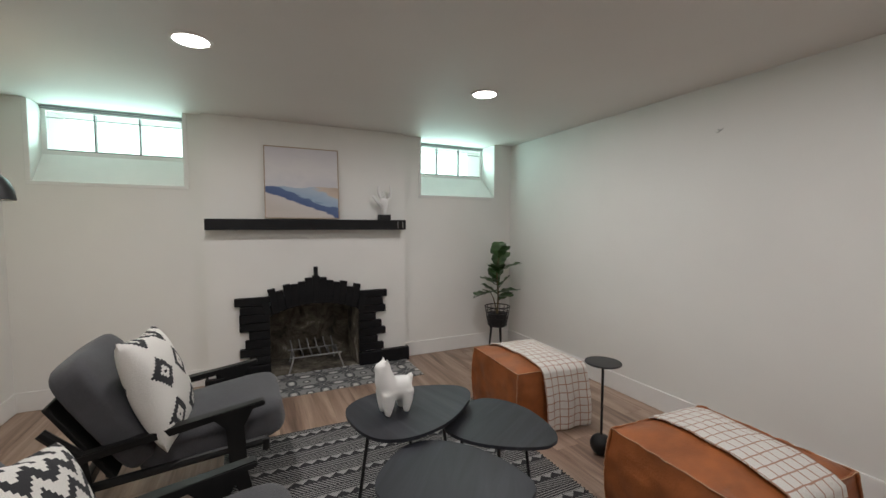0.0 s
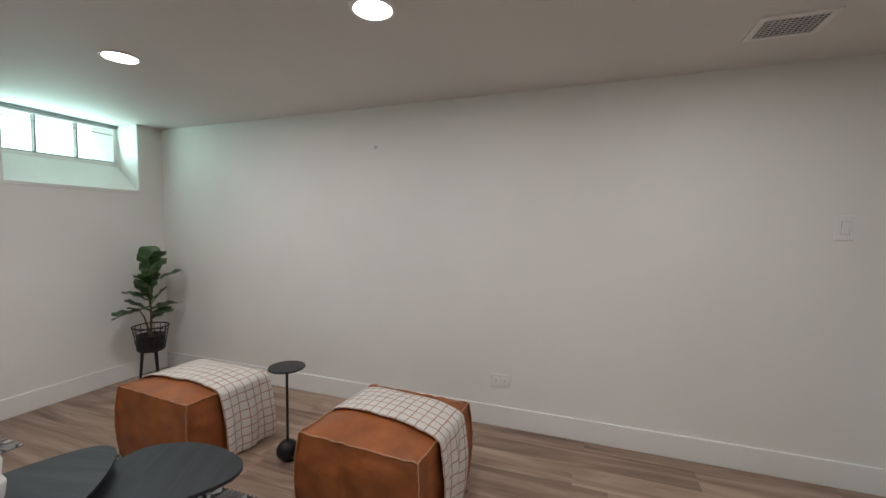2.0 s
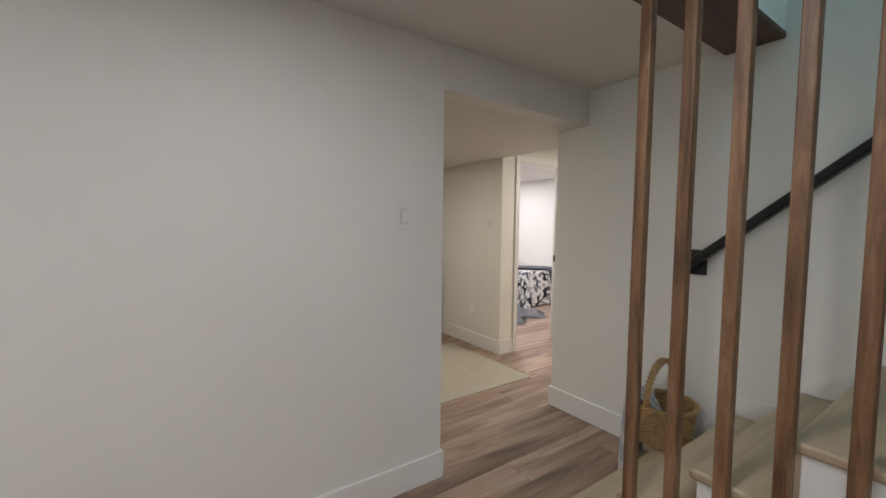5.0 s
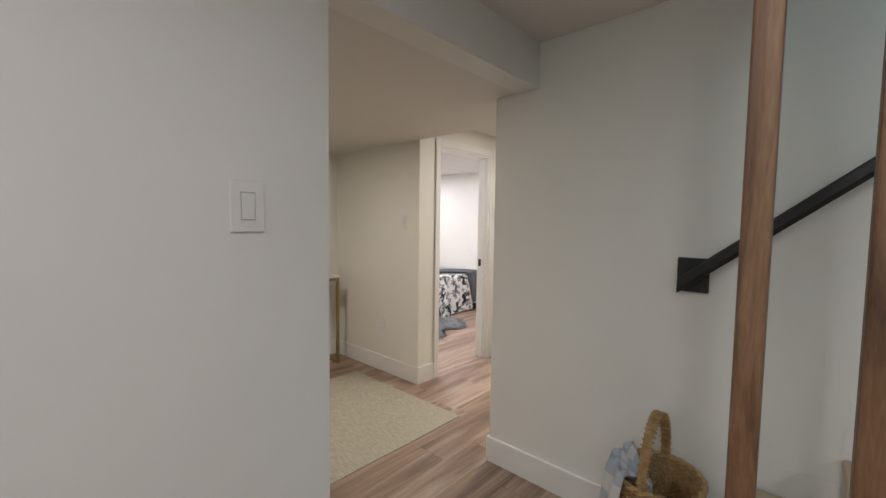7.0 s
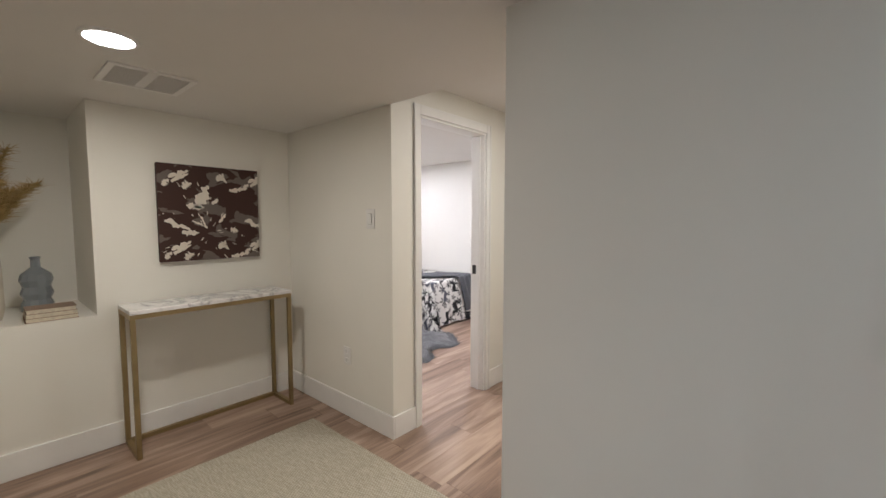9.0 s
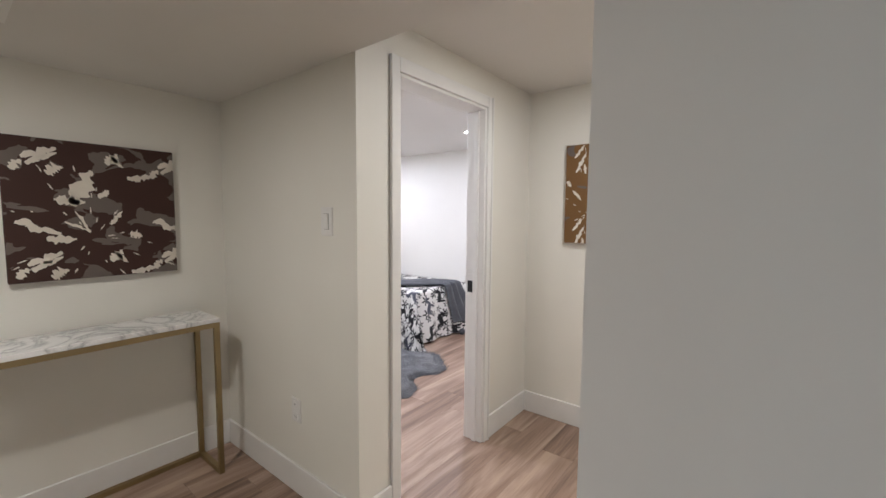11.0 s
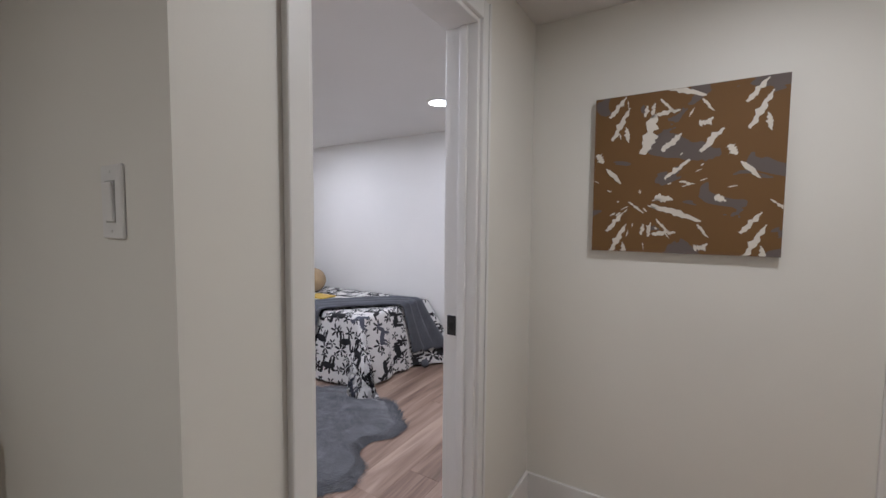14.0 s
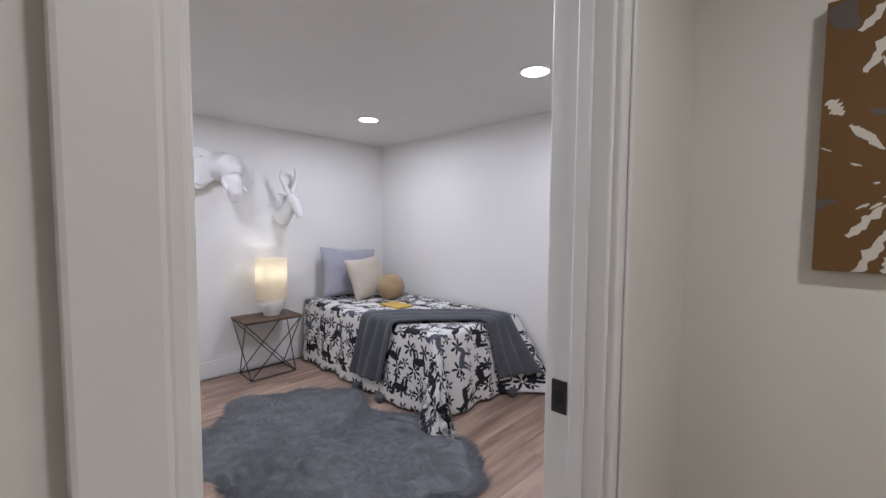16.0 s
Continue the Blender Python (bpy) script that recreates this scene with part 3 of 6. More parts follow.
setting("wall_bath_south", boxes((1.4, 3.8, -6.55, -6.45, BOT, 2.35)), WALL, "bright white bathroom wall behind the vanity", "wall")
setting("wall_bath_east", boxes((3.7, 3.8, -6.75, YB - 0.10, BOT, 2.35)), WALL, "white bathroom side wall", "wall")
setting("wall_bath_west", boxes((1.4, 1.5, -6.75, YB - 0.10, BOT, 2.35)), WALL, "white bathroom side wall", "wall")
# ceilings
setting("ceiling_living", boxes((-1.25, XA, -1.49, YF, CEIL, CEIL + 0.12), (2.10, XA, YR, -1.49, CEIL, CEIL + 0.12), (W1[0], W1[1], YF, 4.5, CEIL, CEIL + 0.12), (W2[0], W2[1], YF, 4.5, CEIL, CEIL + 0.12)), CEILING, "white painted living room ceiling", "ceiling")
setting("ceiling_hall", boxes((XH, 6.33, -2.96, -0.3, SOFFIT, SOFFIT + 0.1), (XH, 3.37, YR, -2.96, SOFFIT + 0.001, SOFFIT + 0.1)), CEILING, "low cream hall ceiling", "ceiling")
setting("ceiling_corridor", boxes((1.5, 4.44, YB, YR - 0.39, HALLC, HALLC + 0.1), (3.37, 4.44, YR - 0.39, -2.96, HALLC, HALLC + 0.1), (1.5, 3.7, -6.75, YB - 0.1, HALLC, HALLC + 0.1)), CEILING, "cream corridor ceiling", "ceiling")
setting("ceiling_bedroom", boxes((4.545, 7.86, -5.955, -3.06, BEDC, BEDC + 0.1)), CEILING, "white bedroom ceiling", "ceiling")
# shaft above the stairs
setting("wall_stairwell", boxes((-1.25, 2.10, -1.49, -1.40, CEIL + 0.12, 4.6), (2.10, 2.2, YR, -1.40, CEIL + 0.12, 4.6), (-1.35, -1.25, YR, -1.40, CEIL + 0.12, 4.6), (-1.35, 2.2, YR, -1.40, 4.6, 4.7)), WALL, "white painted stairwell walls", "wall")


def skirting(x0, x1, y0, y1, h=0.142):
    setting("baseboard", block(x0, x1, y0, y1, 0.0, h, bevel=0.003, seg=1), TRIM, "white painted flat baseboard", "baseboard")


T = 0.014
skirting(XA - T, XA, -1.322, YF)
skirting(XA - T, XH + T, -1.322 - T, -1.322)
skirting(1.83, XA - T, YF - T, YF)
skirting(-1.08, 0.12, YF - T, YF)
skirting(-1.08, -1.08 + T, -1.4, YF - T)
skirting(2.46, 3.37 + T, YR, YR + T)
skirting(3.37, 3.37 + T, YR - 0.39, YR)
skirting(5.63 - T, 5.63, -2.96, -0.3)
skirting(4.44 - T, 5.63 - T, -2.96, -2.96 + T)
skirting(4.44 - T, 4.44, D0 + 0.050, -2.96)
skirting(4.44 - T, 4.44, YB, -3.956)
skirting(B0 + 0.056, 4.44 - T, YB, YB + T)
skirting(1.5, B1 - 0.08, YB, YB + T)
skirting(7.86 - T, 7.86, -5.955, -3.06)
skirting(4.545, 7.86 - T, -5.955, -5.955 + T)
skirting(4.545, 7.86 - T, -3.06 - T, -3.06)


def casing(name, dims, label):
    th = thing(name, pose(0, 0, 0), label, "door frame", kind="structure")
    for pname, d in dims:
        part(pname, block(*d, bevel=0.004, seg=2), TRIM, th)
    return th


C = 0.018
door1 = casing("door_1", [
    ("casing", (4.44 - C, 4.44, D0, D0 + 0.050, 0, DH + 0.062)), ("casing", (4.44 - C, 4.44, D1 - 0.05, D1, 0, DH + 0.062)), ("casing", (4.44 - C, 4.44, D1, D0, DH, DH + 0.062)),
    ("casing", (4.44 - C - 0.007, 4.44 - C, D1 - 0.05, D1 - 0.034, 0, DH + 0.062)),
    ("jamb", (4.44 - 0.006, 4.56, D0 - 0.016, D0, 0, DH)), ("jamb", (4.44 - 0.006, 4.56, D1, D1 + 0.016, 0, DH)), ("jamb", (4.44 - 0.006, 4.56, D1 + 0.016, D0 - 0.016, DH - 0.016, DH)),
    ("door_stop", (4.47, 4.50, D0 - 0.028, D0 - 0.016, 0, DH - 0.016)), ("door_stop", (4.47, 4.50, D1 + 0.016, D1 + 0.028, 0, DH - 0.016))],
    "white painted bedroom door frame with moulded casing")
strike = part("strike_plate", block(4.508, 4.542, D1 + 0.016, D1 + 0.020, 0.915, 0.985, bevel=0.001, seg=1), BLACKM, door1, "black metal strike plate")
# black block on the plate, its colour stands for the shade in the hole
part("latch_hole", block(4.516, 4.533, D1 + 0.020, D1 + 0.0215, 0.935, 0.962), BLACKW, strike)
part("hinge", block(4.515, 4.56, D0 - 0.0195, D0 - 0.016, 0.28, 0.37), STEEL, door1)
part("hinge", block(4.515, 4.56, D0 - 0.0195, D0 - 0.016, 1.62, 1.71), STEEL, door1)
door2 = casing("door_2", [
    ("casing", (B0, B0 + 0.055, YB, YB + C, 0, BH + 0.07)), ("casing", (B1 - 0.07, B1, YB, YB + C, 0, BH + 0.07)), ("casing", (B1, B0, YB, YB + C, BH, BH + 0.07)),
    ("jamb", (B0 - 0.016, B0, YB - 0.115, YB + 0.004, 0, BH)), ("jamb", (B1, B1 + 0.016, YB - 0.115, YB + 0.004, 0, BH)), ("jamb", (B1 + 0.016, B0 - 0.016, YB - 0.115, YB + 0.004, BH - 0.016, BH))],
    "white painted bathroom door frame with flat casing")
for z in (0.22, 0.98, 1.68):
    part("hinge", block(B0 - 0.0195, B0 - 0.016, YB - 0.11, YB - 0.06, z, z + 0.09), NICKEL, door2)


def window(name, x0, x1, panes, back):
    th = thing(name, pose((x0 + x1) / 2, back, SILL), "white metal basement window with three bright panes", "window", "basement windows", "structure")
    w, z0, z1 = (x1 - x0) / 2, 0.245, CEIL - SILL - 0.004
    e, top = 0.030, 0.034
    part("window_frame", boxes((-w, w, 0, 0.06, z0 - 0.03, z0), (-w, w, 0, 0.06, z1 - top, z1), (-w, -w + e, 0, 0.06, z0, z1 - top), (w - e, w, 0, 0.06, z0, z1 - top)), TRIM, th)
    for k in range(2):
        part("track", block(-w + 0.002, w - 0.002, -0.016 - 0.014 * k, -0.002 - 0.014 * k, z1 - 0.022 + 0.011 * k, z1 - 0.014 + 0.011 * k, bevel=0.001, seg=1), STEEL, th, "thin metal window track")
    for k in range(1, panes):
        x = -w + e + (2 * w - 2 * e) * k / panes
        part("glazing_bar", block(x - 0.006, x + 0.006, 0.0, 0.045, z0, z1 - top, bevel=0.002, seg=1), STEEL, th, "thin grey metal glazing bar")
    part("sash_rail", block(-w + e, w - e, 0.004, 0.020, z0, z0 + 0.010), STEEL, th)
    part("sash_rail", block(-w + e, w - e, 0.004, 0.020, z1 - top - 0.05, z1 - top - 0.044), STEEL, th)
    for k in range(panes):
        a = -w + e + (2 * w - 2 * e) * k / panes
        p = part("pane", block(a + 0.005, a + (2 * w - 2 * e) / panes - 0.005, 0.024, 0.028, z0 + 0.001, z1 - top - 0.001), GLASS, th)
        p.visible_shadow = False
    # sloped sill that falls from the frame to the wall face
    bm = bmesh.new()
    pts = [(-w, 0.0, 0), (w, 0.0, 0), (w, YF - back, 0), (-w, YF - back, 0), (-w, 0.0, z0 - 0.03), (w, 0.0, z0 - 0.03), (w, YF - back + 0.02, 0.006), (-w, YF - back + 0.02, 0.006)]
    v = [bm.verts.new(p) for p in pts]
    for f in ((0, 1, 2, 3), (0, 1, 5, 4), (1, 2, 6, 5), (2, 3, 7, 6), (3, 0, 4, 7), (4, 5, 6, 7)):
        bm.faces.new([v[i] for i in f])
    part("window_sill", bm, TRIM, th)
    yf = YF - back
    part("reveal_edge", block(-w - 0.030, w + 0.030, yf - 0.008, yf - 0.0005, -0.026, 0.0, bevel=0.002, seg=1), TRIM, th)
    for sg in (-1, 1):
        part("reveal_edge", block(*sorted((sg * w, sg * (w + 0.030))), yf - 0.008, yf - 0.0005, 0.0, z1, bevel=0.002, seg=1), TRIM, th)
    b = setting("backdrop", block(x0 - 0.3, x1 + 0.3, back + 0.5, back + 0.52, 1.5, 3.0), OUTSIDE, "overexposed daylight outside the window", "backdrop")
    return th


window("window_1", *W1, 3, 4.07)
window("window_2", *W2, 3, 4.14)


# ---- ceiling fixtures, switches, outlets ----
def ceiling_light(x, y, z, label):
    th = thing("ceiling_light", pose(x, y, z), label, "ceiling light", "recessed ceiling lights")
    smooth(part("trim_ring", lathe([(0.075, -0.004), (0.078, -0.009), (0.090, -0.007), (0.094, 0.0), (0.07, 0.0)], 40), PLASTIC, th))
    part("diffuser", lathe([(0.0, -0.0075), (0.0745, -0.0075), (0.0745, -0.002), (0.0, -0.002)], 40), LAMPON, th, "glowing white diffuser")


for x, y, p in LIVING_LAMPS:
    ceiling_light(x, y, CEIL, "round white recessed light glowing in the living room ceiling")
# includes a fixture for the added corridor lamp
for x, y, z, c, p in HALL_AND_ADDED_LAMPS:
    ceiling_light(x, y, z, "round white recessed light glowing in the hall ceiling, corridor one added")
for x, y in BED_LAMPS:
    ceiling_light(x, y, BEDC, "round white recessed light glowing in the bedroom ceiling")


def vent(x0, x1, y0, y1, z, nx, ny, material, label, double=False):
    th = thing("ceiling_vent", pose((x0 + x1) / 2, (y0 + y1) / 2, z), label, "air vent")
    w, d = (x1 - x0) / 2, (y1 - y0) / 2
    # dark sheet paints the shade inside the duct behind the slats
    part("backing", block(-w + 0.006, w - 0.006, -d + 0.006, d - 0.006, -0.003, -0.001), BLACKM if material is not PLASTIC else plain("vent_shadow", (0.30, 0.29, 0.27), 0.8), th)
    part("frame", boxes((-w - 0.02, w + 0.02, -d - 0.02, -d + 0.006, -0.008, 0), (-w - 0.02, w + 0.02, d - 0.006, d + 0.02, -0.008, 0), (-w - 0.02, -w + 0.006, -d + 0.006, d - 0.006, -0.008, 0), (w - 0.006, w + 0.02, -d + 0.006, d - 0.006, -0.008, 0)), TRIM, th)
    for i in range(1, nx):
        a = -w + 2 * w * i / nx
        part("slat", block(a - 0.0017, a + 0.0017, -d + 0.006, d - 0.006, -0.006, -0.003), TRIM, th)
    for j in range(1, ny):
        b = -d + 2 * d * j / ny
        wid = 0.02 if double and j == ny // 2 else 0.0017
        part("slat", block(-w + 0.006, w - 0.006, b - wid, b + wid, -0.0062, -0.0032), TRIM, th)


vent(2.535, 2.72, -0.755, -0.525, CEIL, 9, 11, TRIM, "white square egg-crate vent in the living room ceiling")
vent(2.55, 2.79, -5.55, -5.33, HALLC, 2, 12, PLASTIC, "white slatted extractor vent in the bathroom ceiling")
vent(4.87, 5.16, -2.075, -1.775, SOFFIT, 16, 2, PLASTIC, "white louvred return air vent in the hall ceiling", True)


def wall_plate(name, m, w, h, label, rocker):
    th = thing(name, m, label, "light switch" if rocker else "power outlet")
    part("plate", block(-w / 2, w / 2, -0.007, 0, -h / 2, h / 2, bevel=0.003), PLASTIC, th)
    if rocker:
        # grey strips paint the thin shadow line around the rocker
        part("rocker_frame", boxes((-0.0175, 0.0175, -0.0085, -0.007, -0.0345, -0.0325), (-0.0175, 0.0175, -0.0085, -0.007, 0.0325, 0.0345), (-0.0175, -0.0158, -0.0085, -0.007, -0.0325, 0.0325), (0.0158, 0.0175, -0.0085, -0.007, -0.0325, 0.0325)), plain("plate_shadow", (0.42, 0.41, 0.39), 0.6), th)
        bm = block(-0.0155, 0.0155, -0.0125, -0.0072, -0.032, 0.032, bevel=0.0015, seg=1)
        bmesh.ops.rotate(bm, cent=(0, -0.008, 0), matrix=Matrix.Rotation(radians(3), 3, "X"), verts=bm.verts)
        part("rocker", bm, PLASTIC, th)
    else:
        for s in (-1, 1):
            part("socket", block(s * 0.030 - 0.015, s * 0.030 + 0.015, -0.010, -0.007, -0.016, 0.016, bevel=0.003) if w > h else block(-0.016, 0.016, -0.010, -0.007, s * 0.030 - 0.015, s * 0.030 + 0.015, bevel=0.003), PLASTIC, th)
            # slots are black bars on the face, dark colour in place of their inner shade
            for q in (-0.006, 0.006):
                part("slot", block(s * 0.030 - 0.004, s * 0.030 + 0.004, -0.0104, -0.010, q - 0.001, q + 0.001) if w > h else block(q - 0.001, q + 0.001, -0.0104, -0.010, s * 0.030 - 0.004, s * 0.030 + 0.004), BLACKM, th)
    for s in (-1, 1):
        k = (0, s * (h / 2 - 0.012)) if h >= w else (s * (w / 2 - 0.012), 0)
        bm = lathe([(0.0, 0.0), (0.0028, 0.0), (0.0022, 0.0012), (0.0, 0.0014)], 8)
        bmesh.ops.transform(bm, matrix=pose(k[0], -0.007, k[1], 90), verts=bm.verts)
        part("screw", bm, PLASTIC, th)


wall_plate("light_switch", pose(XA, -1.093, 1.364, 0, 0, -90), 0.082, 0.128, "white rocker light switch on the living room wall", True)
wall_plate("power_outlet", pose(XA, 0.669, 0.318, 0, 0, -90), 0.128, 0.082, "white double outlet set sideways above the baseboard", False)
wall_plate("light_switch", pose(4.632, -2.96, 1.34, 0, 0, 180), 0.078, 0.122, "white rocker light switch on the hall wall", True)
wall_plate("power_outlet", pose(4.90, -2.96, 0.42, 0, 0, 180), 0.075, 0.118, "white outlet low on the hall wall", False)
hook = thing("wall_hook", pose(XA, 1.621, 1.925), "small bent metal picture hook fixed in the wall", "hook")
part("nail", bar((0, 0, 0), (-0.018, 0.008, 0.012), 0.0022, 6), STEEL, hook)
part("wire", tube(bmesh.new(), [(-0.004, -0.018, 0.012), (-0.008, 0, 0.0), (-0.008, 0.012, -0.012), (-0.012, 0.018, -0.004)], 0.0018, 6), STEEL, hook)

# ---- staircase ----
NOSE, RUN, RISE, SIDE = 2.45, 0.235, 0.197, -1.458
stairs = thing("staircase", pose(NOSE, SIDE, 0), "staircase with pale wood treads and white risers", "staircase")
for k in range(1, 13):
    x1, z = -RUN * (k - 1), RISE * k
    side = 0.0
    bm = block(x1 - RUN - 0.03, x1, YR - SIDE + 0.004, side, z - 0.032, z, bevel=0.010, seg=3)
    part("tread", bm, TREAD, stairs)
    part("riser", block(x1 - 0.035, x1 - 0.022, YR - SIDE + 0.004, side - 0.012, z - RISE, z - 0.032), TRIM, stairs, "white painted riser")
    part("side_panel", block(x1 - RUN - 0.035 + 0.0005, x1 - 0.0355, -0.03, -0.012, 0 if k < 9 else z - 1.0, z - 0.032), TRIM, stairs, "white painted side panel")
    part("skirt_board", block(x1 - RUN, x1, YR - SIDE + 0.001, YR - SIDE + 0.0035, z, z + 0.10), TRIM, stairs)
for k in range(7):
    x = 2.150 - 0.134 * k
    th = thing("stair_post", pose(x, -1.436, 0), "brown stained square wooden post between floor and ceiling", "post", "stair screen posts")
    part("post", block(-0.018, 0.018, -0.018, 0.018, 0.0, CEIL, bevel=0.004), POST, th)
header = thing("ceiling_board", pose(2.21, -1.97, CEIL), "dark walnut board framing the stair opening", "trim board")
part("cross_board", block(-0.115, 0.125, YR + 1.972, 0.515, -0.03, -0.0005, bevel=0.003), WALNUT, header)
part("side_board", block(-3.2, -0.116, 0.44, 0.52, -0.03, -0.0005, bevel=0.003), WALNUT, header)
rail = thing("handrail", pose(2.42, YR, 1.138), "black painted handrail bolted to the stair wall", "handrail")
part("wall_plate", block(-0.052, 0.055, 0.001, 0.018, -0.060, 0.072, bevel=0.003), BLACKM, rail)
slope = (1.65 - 1.147) / (2.40 - 1.788)
bm = bmesh.new()
L = 2.6
for s in range(1):
    ring = [(0.038, -0.028), (0.082, -0.028), (0.088, -0.010), (0.084, 0.022), (0.072, 0.032), (0.048, 0.032), (0.036, 0.022), (0.032, -0.010)]
    ends = [[bm.verts.new((-d, y, d * slope + z)) for y, z in ring] for d in (-0.04, L)]
    for k in range(8):
        bm.faces.new((ends[0][k], ends[0][(k + 1) % 8], ends[1][(k + 1) % 8], ends[1][k]))
    bm.faces.new(ends[0][::-1])
    bm.faces.new(ends[1])
part("rail", bm, BLACKM, rail)
part("bracket", bar((-0.01, 0.014, 0.0), (-0.01, 0.05, 0.0), 0.016), BLACKM, rail)

# ---- basket on the lowest stair ----
BASKET = pose(2.472, -2.315, RISE)
basket = thing("wicker_basket", BASKET, "honey wicker basket with looped handle on the lowest stair", "basket")
rows = 20
for r in range(rows):
    bm = bmesh.new()
    z = 0.006 + 0.19 * r / rows
    rad = 0.125 + 0.022 * r / rows
    pts = []
    for k in range(61):
        a = 2 * math.pi * k / 60
        q = rad + 0.004 * (1 if (k + r) % 2 else -1)
        pts.append((q * math.cos(a), q * 1.08 * math.sin(a), z))
    tube(bm, pts, 0.0062, 5, False)
    smooth(part("woven_strand", bm, WICKER, basket))
for k in range(30):
    a = 2 * math.pi * (k + 0.5) / 30
    part("stake", bar((0.122 * math.cos(a), 0.132 * math.sin(a), 0.0), (0.146 * math.cos(a), 0.157 * math.sin(a), 0.20), 0.0045, 5), WICKER, basket)
part("bottom", lathe([(0.0, 0.0), (0.12, 0.0), (0.12, 0.01), (0.0, 0.01)], 24), WICKER, basket)
bm = bmesh.new()
for s in (0, 0.5):
    tube(bm, [((0.148 + 0.007 * math.cos(k * 1.3 + s * 6.3)) * math.cos(a), (0.148 + 0.007 * math.cos(k * 1.3 + s * 6.3)) * 1.08 * math.sin(a), 0.202 + 0.007 * math.sin(k * 1.3 + s * 6.3)) for k, a in ((k, 2 * math.pi * k / 60) for k in range(61))], 0.008, 6, False)
smooth(part("rim", bm, WICKER, basket))
arch = [(0.158 * math.cos(math.pi * k / 30), 0.15 + 0.275 * math.sin(math.pi * k / 30) ** 0.75) for k in range(31)]
for off in (-0.010, -0.003, 0.004, 0.011):
    smooth(part("handle_cane", tube(bmesh.new(), [(off + 0.01, y, z) for y, z in arch], 0.0058, 6), WICKER, basket, "pale cane strip of the handle"))
for k in range(2, 29):
    y, z = arch[k]
    ty, tz = arch[k + 1][0] - arch[k - 1][0], arch[k + 1][1] - arch[k - 1][1]
    d = math.hypot(ty, tz)
    ny, nz = -tz / d * 0.0078, ty / d * 0.0078
    part("wrap", tube(bmesh.new(), [(-0.008, y + ny, z + nz), (0.029, y + ny, z + nz), (0.029, y - ny, z - nz), (-0.008, y - ny, z - nz), (-0.008, y + ny, z + nz)], 0.0028, 5), WICKER, basket)


def cloth_basket(u, v):
    """From inside the basket up over its rim, then down its outside."""
    s, a = u * 0.70, (v - 0.5) * 1.7 + 0.25
    fold = 0.010 * math.sin(v * 21 + s * 4) + 0.008 * wob(v * 6, s * 5)
    if s < 0.26:
        r, z = 0.02 + 0.12 * (s / 0.26) ** 0.7, 0.13 + 0.105 * (s / 0.26) ** 0.6 + fold * 1.6
    else:
        q = s - 0.26
        r, z = 0.155 + 0.022 * min(1, q * 12) + 0.05 * q + fold, 0.232 - max(0.0, q - 0.02)
    return (r * math.cos(a), r * 1.08 * math.sin(a), z)


cb = thing("blue_throw", BASKET, "pale blue and cream striped throw hanging over the basket rim", "blanket")
solid(smooth(part("cloth", sheet(cloth_basket, 56, 40, lambda u, v: (u * 0.70, v * 0.3)), BLUECLOTH, cb), 80), 0.004)
for k in range(26):
    x, y, z = cloth_basket(1.0, (k + 0.5) / 26)
    part("fringe", tube(bmesh.new(), [(x, y, z), (x + 0.004 * wob(k * 1.3), y + 0.004, z - 0.02), (x + 0.006 * wob(k * 2.1), y, z - 0.038)], 0.0022, 5), BLUECLOTH, cb)

# ---- hall ----
rug = thing("hall_rug", pose(4.425, -1.86, 0), "pale cream woven jute rug on the hall floor", "rug")
bm = sheet(lambda u, v: ((u - 0.5) * 1.21 + 0.004 * wob(v * 6, 1), (v - 0.5) * 1.82 + 0.005 * wob(u * 6, 2), 0.0075 + 0.0012 * wob(u * 9, v * 9)), 60, 90)
solid(part("weave", bm, JUTE, rug), 0.007)
table = thing("console_table", pose(5.475, -2.335, 0), "slim console table with marble top and brass frame", "console table")
part("tabletop", block(-0.14, 0.14, -0.463, 0.463, 0.815, 0.838, bevel=0.002, seg=1), MARBLE, table, "white marble top with grey veins")
for sx in (-1, 1):
    for sy in (-1, 1):
        part("leg", block(sx * 0.127 - 0.0125, sx * 0.127 + 0.0125, sy * 0.450 - 0.0125, sy * 0.450 + 0.0125, 0.0, 0.79, bevel=0.002, seg=1), BRASS, table)
for sx in (-1, 1):
    part("top_rail", block(sx * 0.127 - 0.0125, sx * 0.127 + 0.0125, -0.463, 0.463, 0.79, 0.815), BRASS, table)
part("floor_rail", block(0.1145, 0.1395, -0.437, 0.437, 0.0, 0.025), BRASS, table)
for sy in (-1, 1):
    part("side_rail", block(-0.114, 0.114, sy * 0.450 - 0.0125, sy * 0.450 + 0.0125, 0.0, 0.025), BRASS, table)
    part("side_rail", block(-0.114, 0.114, sy * 0.450 - 0.0125, sy * 0.450 + 0.0125, 0.79, 0.815), BRASS, table)


